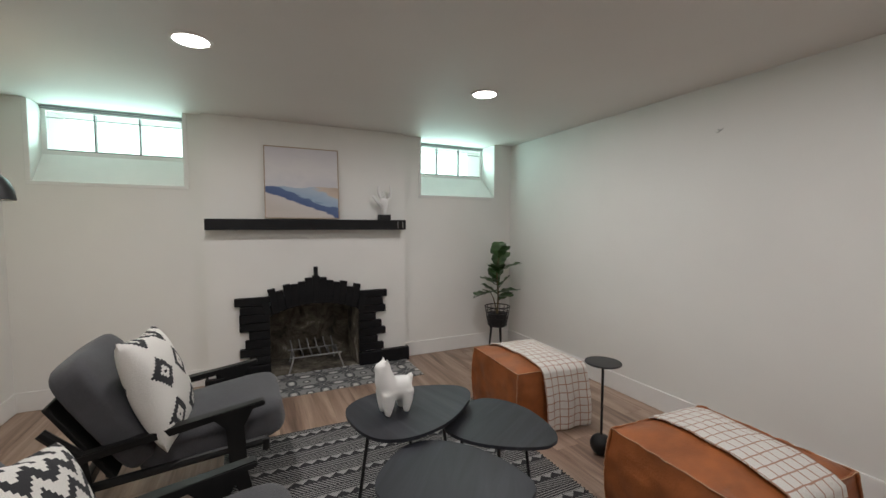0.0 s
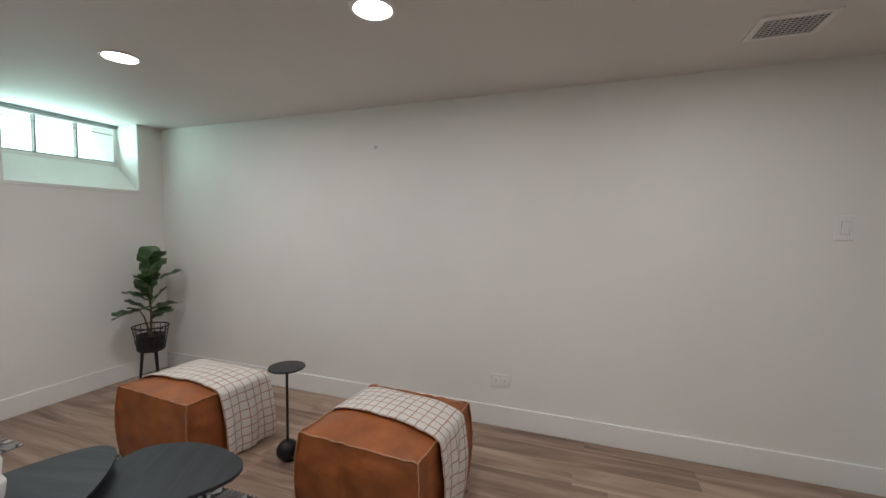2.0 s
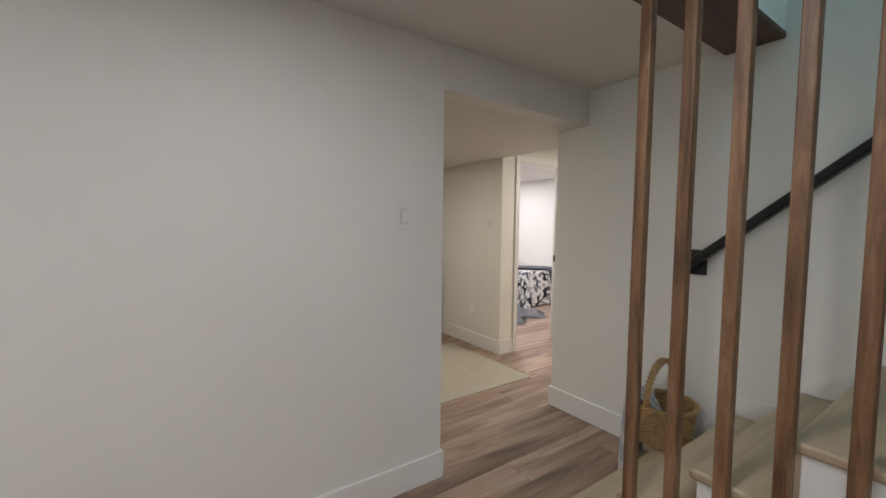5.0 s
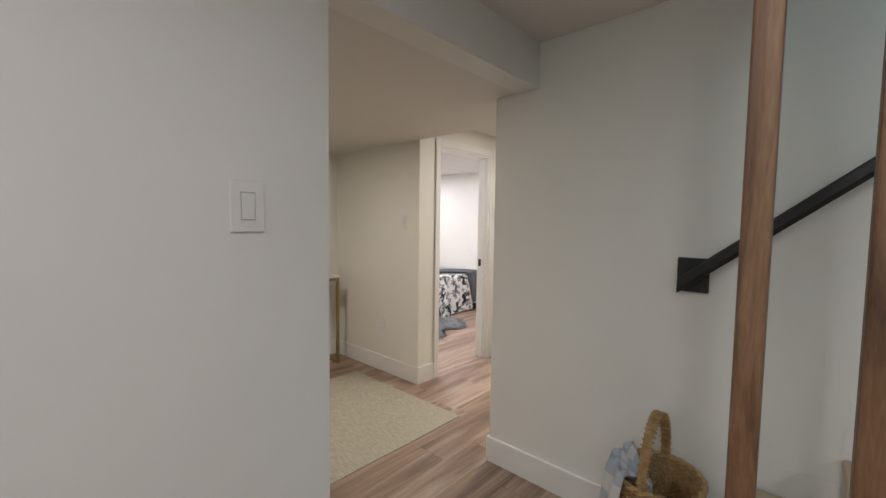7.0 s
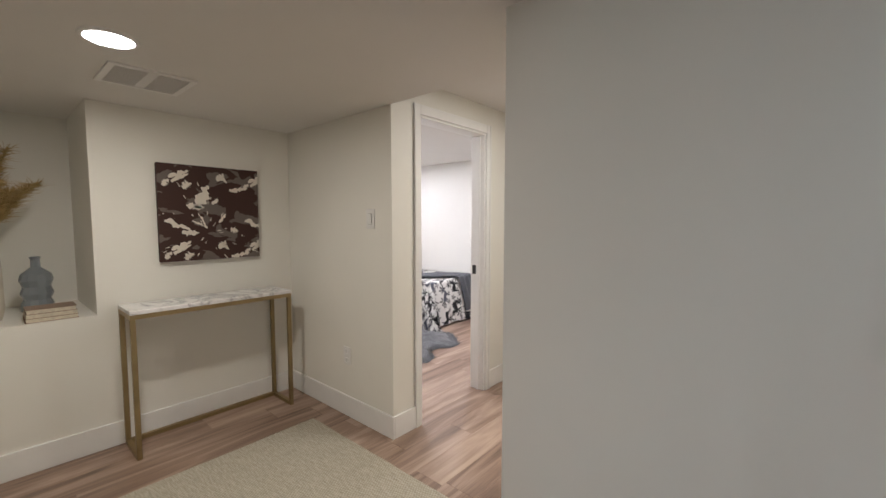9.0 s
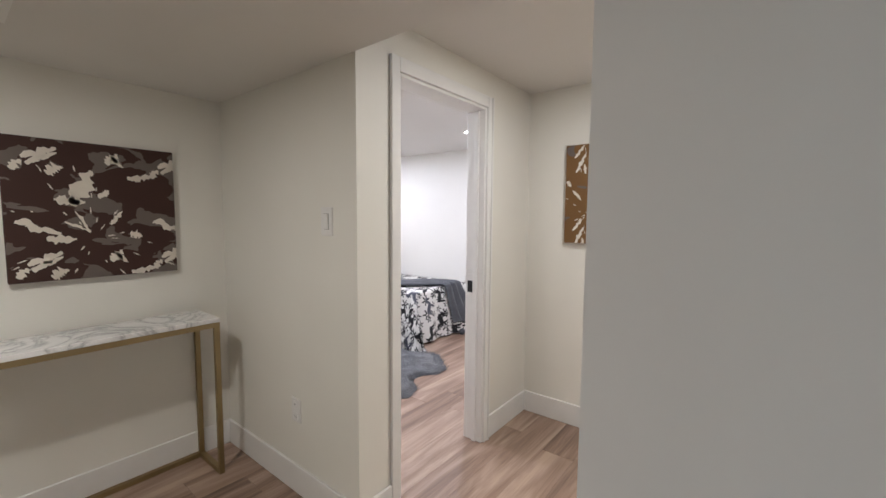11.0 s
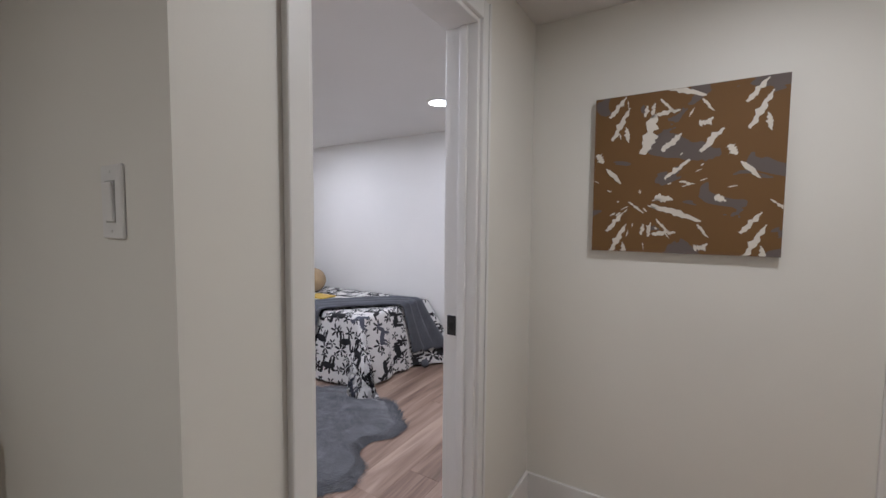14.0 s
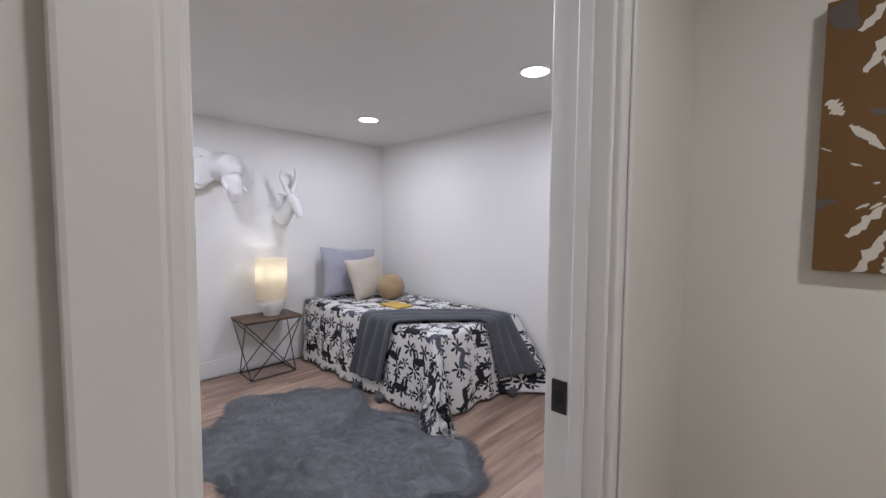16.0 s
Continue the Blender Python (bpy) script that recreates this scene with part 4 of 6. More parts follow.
def canvas(name, m, w, h, d, art, label, frame_mat=None):
    th = thing(name, m, label, "painting")
    bm = sheet(lambda u, v: ((u - 0.5) * w, -d - 0.0015, (v - 0.5) * h), 1, 1)
    part("picture", bm, art, th)
    part("canvas", block(-w / 2, w / 2, -d, 0, -h / 2, h / 2, bevel=0.003, seg=1), art if frame_mat is None else CEILING, th)
    if frame_mat:
        f = 0.008
        for nm, a in (("frame_side", (-w / 2 - f, -w / 2, -d - 0.006, 0, -h / 2 - f, h / 2 + f)), ("frame_side", (w / 2, w / 2 + f, -d - 0.006, 0, -h / 2 - f, h / 2 + f)), ("frame_rail", (-w / 2, w / 2, -d - 0.006, 0, h / 2, h / 2 + f)), ("frame_rail", (-w / 2, w / 2, -d - 0.006, 0, -h / 2 - f, -h / 2))):
            part(nm, block(*a), frame_mat, th)
    return th


def splash(th, w, h, d, u0, v0, u1, v1, wide, seed):
    """One torn dab of paint from (u0, v0) to (u1, v1), as shares of the canvas, cut off at its edges."""
    n = 18
    bm = bmesh.new()
    dx, dz = (u1 - u0) * w, (v1 - v0) * h
    ln = math.hypot(dx, dz) or 1.0
    nx, nz = -dz / ln, dx / ln
    prev = None
    for i in range(n + 1):
        t = i / n
        body = (math.sin(math.pi * min(0.96, 0.10 + 0.88 * t)) ** 0.7) * wide * w * 0.5
        bend = 0.25 * wide * w * wob(t * 2.5, seed)
        row = []
        for sg in (-1, 1):
            q = bend + sg * body * max(0.10, 1 + 1.3 * wob(t * 8, seed * 1.7, sg * 4))
            x = (u0 - 0.5) * w + dx * t + nx * q
            z = (v0 - 0.5) * h + dz * t + nz * q
            row.append((min(max(x, -w / 2 + 0.001), w / 2 - 0.001), min(max(z, -h / 2 + 0.001), h / 2 - 0.001)))
        cur = [bm.verts.new((px, -d - 0.0026, pz)) for px, pz in row]
        if prev:
            bm.faces.new((prev[0], prev[1], cur[1], cur[0]))
        prev = cur
    part("paint_splash", bm, CREAMPAINT, th)


def splashes(th, w, h, d, dabs, period, burst, seed, thick):
    for i in (-1, 0, 1):
        for j in (-1, 0, 1):
            for k, (u0, v0, u1, v1, wide) in enumerate(dabs):
                ou, ov = i * period[0], j * period[1]
                mu, mv = (u0 + u1) / 2 + ou, (v0 + v1) / 2 + ov
                if 0.0 < mu < 1.0 and 0.0 < mv < 1.0:
                    splash(th, w, h, d, u0 + ou, v0 + ov, u1 + ou, v1 + ov, wide * thick, k + seed)
    arng = random.Random(seed)
    for k in range(46):
        a, r = arng.uniform(0, 2 * math.pi), arng.uniform(0.05, 0.60)
        ln = arng.uniform(0.015, 0.055)
        u, v = burst[0] + r * math.cos(a), burst[1] + r * math.sin(a)
        if 0.03 < u < 0.97 and 0.03 < v < 0.97:
            splash(th, w, h, d, u, v, u + ln * math.cos(a), v + ln * math.sin(a), arng.uniform(0.005, 0.010), k + 50)


art = canvas("abstract_painting", pose(5.628, -2.395, 1.378, 0, 0, -90), 0.614, 0.615, 0.03, ART1, "dark brown canvas with cream splashes above the console")
splashes(art, 0.614, 0.615, 0.03, [
    (0.35, 0.55, 0.46, 0.80, 0.10), (0.25, 0.58, 0.42, 0.56, 0.06), (0.05, 0.42, 0.28, 0.34, 0.05), (0.20, 0.30, 0.36, 0.29, 0.05),
    (0.12, 0.08, 0.28, 0.17, 0.04), (0.55, 0.12, 0.63, 0.20, 0.05), (0.56, 0.40, 0.64, 0.50, 0.03), (0.68, 0.33, 0.76, 0.30, 0.05),
    (0.58, 0.92, 0.66, 0.84, 0.03), (0.68, 0.76, 0.84, 0.78, 0.05), (0.10, 0.86, 0.28, 0.94, 0.05), (0.22, 0.76, 0.30, 0.82, 0.06),
    (0.04, 0.78, 0.10, 0.84, 0.05), (0.50, 0.60, 0.56, 0.66, 0.04), (0.30, 0.42, 0.42, 0.36, 0.02), (0.44, 0.34, 0.36, 0.50, 0.02)], (0.79, 0.74), (0.46, 0.30), 3, 1.0)
art = canvas("abstract_painting", pose(3.86, YB + 0.002, 1.511, 0, 0, 180), 0.612, 0.612, 0.03, ART2, "ochre brown canvas with white and grey splashes")
splashes(art, 0.612, 0.612, 0.03, [
    (0.81, 0.87, 0.91, 0.99, 0.035), (0.83, 0.72, 0.93, 0.92, 0.040), (0.91, 0.80, 0.93, 0.70, 0.030), (0.29, 0.62, 0.36, 0.86, 0.095),
    (0.30, 0.85, 0.31, 0.92, 0.025), (0.34, 0.84, 0.35, 0.93, 0.025), (0.36, 0.86, 0.49, 0.87, 0.035), (0.40, 0.63, 0.50, 0.73, 0.045),
    (0.60, 0.61, 0.71, 0.74, 0.045), (0.59, 0.77, 0.66, 0.80, 0.045), (0.74, 0.64, 0.78, 0.58, 0.050), (0.80, 0.54, 0.89, 0.44, 0.035),
    (0.42, 0.46, 0.55, 0.57, 0.035), (0.37, 0.35, 0.47, 0.33, 0.055), (0.35, 0.30, 0.62, 0.20, 0.045), (0.68, 0.34, 0.74, 0.32, 0.045),
    (0.50, 0.44, 0.58, 0.42, 0.020), (0.22, 0.32, 0.31, 0.25, 0.018), (0.38, 0.95, 0.46, 0.86, 0.018), (0.60, 0.92, 0.66, 0.84, 0.020)], (0.72, 0.74), (0.27, 0.32), 9, 0.78)
books = thing("book_stack", pose(5.73, -1.60, 0.79), "stack of three old cream books in the niche", "books")
z = 0.0
for k, (w, d, h) in enumerate(((0.16, 0.21, 0.024), (0.155, 0.205, 0.020), (0.15, 0.20, 0.026))):
    bk = part("book", block(-w / 2 + 0.004, w / 2, -d / 2 + 0.004, d / 2 - 0.004, z + 0.003, z + h - 0.003), PAPER, books)
    part("cover", boxes((-w / 2, w / 2 + 0.003, -d / 2, d / 2, z, z + 0.0028), (-w / 2, w / 2 + 0.003, -d / 2, d / 2, z + h - 0.0028, z + h), (w / 2 + 0.0005, w / 2 + 0.003, -d / 2, d / 2, z + 0.003, z + h - 0.003)), COVER if k != 1 else PAPER, bk)
    z += h
bottle = thing("glass_bottle", pose(6.03, -1.57, 0.79), "grey faceted glass bottle vase in the niche", "vase")
bm = lathe([(0.0, 0.0), (0.070, 0.004), (0.072, 0.05), (0.060, 0.075), (0.074, 0.11), (0.062, 0.15), (0.075, 0.19), (0.068, 0.225), (0.040, 0.25), (0.022, 0.265), (0.020, 0.31), (0.027, 0.325), (0.020, 0.327), (0.0, 0.29)], 12)
smooth(part("bottle", bm, SMOKE, bottle), 25)
vase = thing("pampas_vase", pose(5.88, -1.36, 0.79), "cream stoneware vase holding dried pampas plumes", "vase")
smooth(part("vase", lathe([(0.0, 0.0), (0.06, 0.0), (0.075, 0.06), (0.072, 0.30), (0.06, 0.40), (0.05, 0.41), (0.045, 0.39), (0.0, 0.36)], 24), STONE, vase))
prng = random.Random(8)
for k in range(11):
    a, lean = prng.uniform(-2.6, 0.5), prng.uniform(0.05, 0.30)
    top = Vector((0.05 * math.cos(a), lean * math.sin(a) * 0.7 if k else -0.17, prng.uniform(0.72, 0.98)))
    bm = bmesh.new()
    pts = [Vector((0, 0, 0.37)).lerp(top, t) + Vector((0, -0.05 * t ** 3 * (1 if k % 2 else 0.4), -0.03 * t ** 4)) for t in (0, 0.2, 0.4, 0.6, 0.8, 1.0)]
    tube(bm, pts, 0.0025, 5)
    stalk = part("stalk", bm, GRASS, vase)
    bm = bmesh.new()
    for j in range(380):
        t = prng.uniform(0.42, 1.0)
        i = min(4, int(t * 5))
        p = pts[i].lerp(pts[i + 1], t * 5 - i)
        d = Vector((prng.gauss(0, 1), prng.gauss(0, 1), prng.uniform(0.2, 1.8))).normalized() * prng.uniform(0.035, 0.10)
        d.z -= 0.02
        s = d.orthogonal().normalized() * 0.0028
        vs = [bm.verts.new(q) for q in (p - s, p + s, p + d)]
        bm.faces.new(vs)
    part("plume", bm, GRASS, stalk, "feathery dried plume")

# ---- bathroom glimpsed through its door ----
van = thing("vanity", pose(2.77, -6.17, 0), "sage grey bathroom vanity with four drawers", "vanity")
part("body", boxes((-0.95, 0.78, -0.27, 0.25, 0.09, 0.84), (-0.90, 0.74, -0.27, 0.20, 0.0, 0.09)), GREYCAB, van)
for x0, x1 in ((-0.30, 0.19), (-0.92, -0.33), (0.22, 0.75)):
    z1 = 0.815
    for h in (0.12, 0.16, 0.205, 0.205) if x0 == -0.30 else (0.70,):
        dr = part("drawer" if x0 == -0.30 else "door", block(x0, x1, 0.251, 0.268, z1 - h, z1 - 0.008, bevel=0.003, seg=1), GREYCAB, van)
        part("handle", boxes((-0.06 + (x0 + x1) / 2, 0.10 + (x0 + x1) / 2, 0.285, 0.295, z1 - h / 2 - 0.006, z1 - h / 2 + 0.006), (-0.055 + (x0 + x1) / 2, -0.045 + (x0 + x1) / 2, 0.268, 0.285, z1 - h / 2 - 0.005, z1 - h / 2 + 0.005), (0.085 + (x0 + x1) / 2, 0.095 + (x0 + x1) / 2, 0.268, 0.285, z1 - h / 2 - 0.005, z1 - h / 2 + 0.005)), NICKEL, dr, "brushed nickel bar handle")
        z1 -= h
ctop = thing("countertop", pose(2.77, -6.17, 0.842), "white marble countertop with backsplash", "countertop")
part("slab", block(-0.96, 0.80, -0.275, 0.285, 0.0, 0.03, bevel=0.003, seg=1), MARBLE, ctop)
part("backsplash", block(-0.96, 0.80, -0.275, -0.255, 0.03, 0.13), MARBLE, ctop)
for x in (3.10, 2.27):
    mir = thing("wall_mirror", pose(x, -6.448, 1.655), "rounded rectangular mirror with thin black frame", "mirror", "vanity mirrors")

    def rounded(w, h, r):
        pts = []
        for cx, cz, a0 in ((w - r, h - r, 0), (-w + r, h - r, 90), (-w + r, -h + r, 180), (w - r, -h + r, 270)):
            pts += [(cx + r * math.cos(radians(a0 + 15 * k)), cz + r * math.sin(radians(a0 + 15 * k))) for k in range(7)]
        return pts
    bm = bmesh.new()
    bm.faces.new([bm.verts.new((px, 0.012, pz)) for px, pz in rounded(0.235, 0.40, 0.06)])
    solid(part("mirror_glass", bm, MIRROR, mir), 0.004)
    pts = [(px, 0.012, pz) for px, pz in rounded(0.238, 0.403, 0.063)]
    part("mirror_frame", tube(bmesh.new(), pts + [pts[0]], 0.011, 6, False), BLACKM, mir)
orch = thing("potted_orchid", pose(2.70, -6.20, 0.872), "white pot with strappy green leaves and orchid stem", "plant")
part("pot", block(-0.075, 0.075, -0.06, 0.06, 0, 0.12, bevel=0.012, seg=3), CERAMIC, orch)


def blade(bm, base, tip, sag, w, n=7):
    a, b = Vector(base), Vector(tip)
    side = (b - a).cross(Vector((0, 0, 1)))
    side = side.normalized() if side.length > 1e-4 else Vector((1, 0, 0))
    prev = None
    for k in range(n + 1):
        t = k / n
        p = a.lerp(b, t) + Vector((0, 0, sag * 4 * t * (1 - t)))
        q = side * w * math.sin(math.pi * min(0.97, 0.12 + 0.88 * t)) ** 0.7
        cur = (bm.verts.new(p - q), bm.verts.new(p - Vector((0, 0, w * 0.25))), bm.verts.new(p + q))
        if prev:
            for i in (0, 1):
                bm.faces.new((prev[i], prev[i + 1], cur[i + 1], cur[i]))
        prev = cur


for k in range(9):
    a = k * 0.7 + 0.3
    bm = bmesh.new()
    blade(bm, (0, 0, 0.115), (0.15 * math.cos(a), 0.05 * math.sin(a), 0.16 + 0.10 * ((k * 5) % 4) / 4), 0.05, 0.012)
    part("leaf", bm, LEAF, orch)
for tip in ((-0.30, 0.02, 0.27), (0.10, 0.0, 0.36)):
    st = part("flower_stem", tube(bmesh.new(), [(0, 0, 0.11), (tip[0] * 0.4, 0, 0.11 + 0.75 * (tip[2] - 0.1)), tip], 0.003, 5), STEM, orch)
    for j in range(4):
        bm = lathe([(0.0, 0.0), (0.018, 0.006), (0.026, 0.012), (0.0, 0.014)], 7)
        bmesh.ops.transform(bm, matrix=pose(tip[0] * (1 - 0.1 * j), 0.02, tip[2] + 0.012 * (j % 2), 70, 20 * j, 0), verts=bm.verts)
        part("flower", bm, CERAMIC, st, "white orchid flower")
tap = thing("basin_tap", pose(2.28, -6.27, 0.872), "black angular basin tap on the countertop", "tap")
part("spout", boxes((-0.012, 0.012, -0.012, 0.012, 0, 0.12), (-0.012, 0.16, -0.010, 0.010, 0.12, 0.14)), BLACKM, tap)
part("base_ring", lathe([(0.0, 0.0), (0.024, 0.0), (0.024, 0.008), (0.0, 0.008)], 20), BLACKM, tap)


# ---- fireplace ----
fire = thing("fireplace", pose(0.975, 3.812, 0), "black painted brick fireplace with stepped surround and arched opening", "fireplace")
for wall in ((-0.414, 0.414, 0.47, 0.507, 0.0, 0.64), (-0.414, -0.38, 0.0, 0.47, 0.0, 0.64), (0.38, 0.414, 0.0, 0.47, 0.0, 0.64), (-0.38, 0.38, 0.0, 0.47, 0.0, 0.012), (-0.38, 0.38, 0.05, 0.47, 0.60, 0.64)):
    part("firebox_panel", boxes(wall), FIREBRICK, fire, "sooty stone firebox lining")


def brick(x0, x1, z0, z1, turn=0.0, d=0.045):
    bm = block(-(x1 - x0) / 2, (x1 - x0) / 2, -d, 0.06, -(z1 - z0) / 2, (z1 - z0) / 2, bevel=0.004, seg=1)
    ob = part("brick", bm, BLACKBRICK, fire)
    ob.matrix_basis = pose((x0 + x1) / 2, 0, (z0 + z1) / 2, 0, turn, 0)


H = 0.0725
brng = random.Random(3)
for s in (-1, 1):
    outs = [0.88, 0.66, 0.62, 0.56, 0.64, 0.60, 0.545, 0.64, 0.615, 0.655] if s > 0 else [0.88, 0.80, 0.55, 0.62, 0.58, 0.55, 0.62, 0.62, 0.615, 0.655]
    for k, o in enumerate(outs):
        lo, hi = k * H + 0.003, (k + 1) * H - 0.003
        if k < 1:
            hi = H + 0.06 if s > 0 else hi
        a, b = sorted((s * 0.385, s * o))
        if k == 1 and s > 0:
            continue
        brick(a, b, lo, hi, d=0.045 + brng.uniform(-0.004, 0.004))
# arch: voussoirs set on end, taller ones standing proud
N = 15
for k in range(N):
    t = (k + 0.5) / N * 2 - 1
    x = t * 0.44
    zb = 0.535 + 0.105 * (1 - t * t)
    tall = 0.225 - 0.075 * abs(t) + {1: 0.05, 13: 0.055, 3: 0.025, 11: 0.03, 6: 0.015, 8: 0.015, 7: 0.02}.get(k, 0.0)
    brick(x - 0.0305, x + 0.0305, zb, zb + tall, turn=t * 13, d=0.045 + 0.002 * (k % 3))
brick(-0.016, 0.016, 0.80, 0.965)
grate = thing("fire_grate", pose(0.98, 3.98, 0.012), "grey steel fireplace grate", "fireplace grate")
for s in (-1, 1):
    part("leg", tube(bmesh.new(), [(s * 0.24, -0.16, 0.0), (s * 0.20, -0.13, 0.12), (s * 0.19, 0.15, 0.12), (s * 0.21, 0.17, 0.0)], 0.008, 6), STEEL, grate)
for y in (-0.12, 0.14):
    part("rail", bar((-0.23, y, 0.125), (0.23, y, 0.125), 0.008, 6), STEEL, grate)
for k in range(6):
    x = -0.19 + 0.076 * k
    part("bar", tube(bmesh.new(), [(x - 0.02, -0.15, 0.20), (x, -0.10, 0.135), (x, 0.12, 0.135), (x - 0.015, 0.16, 0.22)], 0.007, 6), STEEL, grate)
mantel = thing("mantel_shelf", pose(0.965, 3.812, 1.34), "long black mantel beam on the chimney breast", "mantel shelf")
part("beam", block(-0.832, 0.832, -0.125, 0.0, -0.045, 0.045, bevel=0.004), MANTEL, mantel)
for q in (-0.012, 0.012):
    part("end_cap", block(0.775 + q * 2 - 0.004, 0.775 + q * 2 + 0.004, -0.127, -0.1255, -0.030, 0.030), STEEL, mantel)
sea = canvas("seascape_painting", pose(0.877, 3.80, 1.697, -4, 0, 0), 0.60, 0.60, 0.025, SEA, "abstract seascape canvas in thin pale frame leaning on mantel", plain("pale_oak", (0.40, 0.30, 0.22), 0.5))
handy = thing("sculpture", pose(1.60, 3.745, 1.385), "white plaster sculpture on a dark block", "sculpture")
bm = block(-0.055, 0.055, -0.035, 0.035, 0, 0.05, bevel=0.004)
part("plinth", bm, BLACKW, handy)
bm = bmesh.new()
tube(bm, [(0, 0, 0.05), (0.0, 0, 0.09), (0.0, 0, 0.13), (-0.004, 0, 0.18), (0, 0, 0.20)], [0.020, 0.022, 0.034, 0.040, 0.024], 10)
for x0, tip, bend in ((-0.028, (-0.055, 0, 0.315), -0.012), (-0.008, (-0.018, -0.01, 0.27), 0.02), (0.012, (0.05, -0.02, 0.262), 0.03), (0.030, (0.055, -0.012, 0.325), 0.02)):
    a, b = Vector((x0, 0, 0.185)), Vector(tip)
    tube(bm, [a, a.lerp(b, 0.5) + Vector((bend, 0, 0)), b], [0.013, 0.012, 0.008], 8)
tube(bm, [(-0.03, 0, 0.13), (-0.07, -0.01, 0.17), (-0.105, -0.01, 0.215), (-0.12, -0.01, 0.212)], [0.016, 0.015, 0.012, 0.008], 8)
smooth(part("sculpture_body", bm, PLASTER, handy), 80)

# ---- fig plant ----
fig = thing("fig_plant", pose(2.78, 3.60, 0), "fiddle-leaf fig in a black wire basket planter", "plant")
smooth(part("pot", lathe([(0.0, 0.28), (0.085, 0.28), (0.095, 0.30), (0.105, 0.42), (0.10, 0.42), (0.0, 0.40)], 28), BLACKM, fig))
part("soil", lathe([(0.0, 0.40), (0.098, 0.40), (0.098, 0.41), (0.0, 0.415)], 20), SOIL, fig)
for z, r in ((0.30, 0.100), (0.37, 0.112), (0.435, 0.121), (0.49, 0.129)):
    part("hoop", tube(bmesh.new(), [(r * math.cos(2 * math.pi * k / 32), r * math.sin(2 * math.pi * k / 32), z) for k in range(33)], 0.006 if z > 0.48 else 0.0035, 6, False), BLACKM, fig)
for k in range(16):
    a = 2 * math.pi * k / 16
    part("wire", bar((0.095 * math.cos(a), 0.095 * math.sin(a), 0.285), (0.129 * math.cos(a), 0.129 * math.sin(a), 0.49), 0.0028, 5), BLACKM, fig)
for k in range(3):
    a = 2 * math.pi * k / 3 + 0.5
    part("leg", tube(bmesh.new(), [(0.06 * math.cos(a), 0.06 * math.sin(a), 0.285), (0.085 * math.cos(a), 0.085 * math.sin(a), 0.0)], [0.013, 0.008], 8), BLACKM, fig)
part("trunk", tube(bmesh.new(), [(0, 0, 0.40), (0.01, 0, 0.6), (-0.005, 0.01, 0.85), (0.02, 0, 1.07)], [0.010, 0.009, 0.007, 0.004], 8), STEM, fig)
part("trunk", tube(bmesh.new(), [(0.0, 0.0, 0.40), (-0.05, 0.0, 0.58), (-0.09, 0.01, 0.66)], [0.008, 0.006, 0.004], 8), STEM, fig)
frng = random.Random(21)


def fig_leaf(base, yaw, pitch, length, width):
    def fn(u, v):
        s = (v - 0.5) * 2
        w = width * (0.25 + 0.95 * u ** 0.7) * math.sqrt(max(0.0, 1 - ((u - 0.52) / 0.54) ** 2)) * (1 + 0.05 * math.sin(u * 22))
        x = u * length
        z = -0.12 * length * u * u + 0.18 * abs(s) * w + 0.008 * math.sin(u * 16) * abs(s)
        return Matrix.Rotation(yaw, 3, "Z") @ Matrix.Rotation(-pitch, 3, "Y") @ Vector((x, s * w, z)) + Vector(base)
    smooth(part("leaf", sheet(fn, 10, 6), LEAF, fig), 80)


for k in range(17):
    t = k / 16
    z = 0.58 + 0.44 * t + frng.uniform(-0.03, 0.03)
    lean = 0.35 + 0.75 * t + frng.uniform(-0.55, 0.45)
    fig_leaf((0.01 + 0.01 * t, 0.0, z - 0.02), k * 2.4 + frng.uniform(-0.9, 0.9), lean, frng.uniform(0.16, 0.26), frng.uniform(0.066, 0.098))
for k in range(3):
    fig_leaf((-0.08, 0.0, 0.64), 2.3 + k * 0.9, -0.25 + 0.3 * k, 0.19, 0.085)

# ---- floor lamp, only its shade reaches into view ----
fl = thing("floor_lamp", pose(-0.80, 2.78, 0), "black metal floor lamp with a lit dome shade behind the armchair", "floor lamp")
part("base", lathe([(0.0, 0.0), (0.13, 0.0), (0.13, 0.015), (0.02, 0.022), (0.0, 0.022)], 32), BLACKM, fl)
part("pole", tube(bmesh.new(), [(0, 0, 0.02), (0, 0, 1.50), (0.02, -0.015, 1.58), (0.06, -0.045, 1.60), (0.08, -0.06, 1.575)], 0.010, 8), BLACKM, fl)
bm = bmesh.new()
rings = [[bm.verts.new((r * math.cos(2 * math.pi * k / 32), r * math.sin(2 * math.pi * k / 32), z)) for k in range(32)] for r, z in ((0.015, 0.135), (0.045, 0.125), (0.075, 0.095), (0.094, 0.05), (0.100, 0.0), (0.097, 0.0), (0.090, 0.05), (0.072, 0.090), (0.043, 0.120), (0.012, 0.130))]
for p, q in zip(rings, rings[1:]):
    for k in range(32):
        bm.faces.new((p[k], p[(k + 1) % 32], q[(k + 1) % 32], q[k]))
bmesh.ops.transform(bm, matrix=pose(0.08, -0.06, 1.45), verts=bm.verts)
smooth(part("shade", bm, BLACKM, fl, "black metal dome shade"))
part("bulb", lathe([(0.0, 1.53), (0.016, 1.535), (0.018, 1.575), (0.0, 1.578)], 12), CERAMIC, fl)
fl.children[-1].location = (0.08, -0.06, 0)

# ---- patterned rug and coffee tables ----
krug = thing("kilim_rug", pose(1.125, 1.66, 0), "black and white banded kilim rug under the coffee tables", "rug")
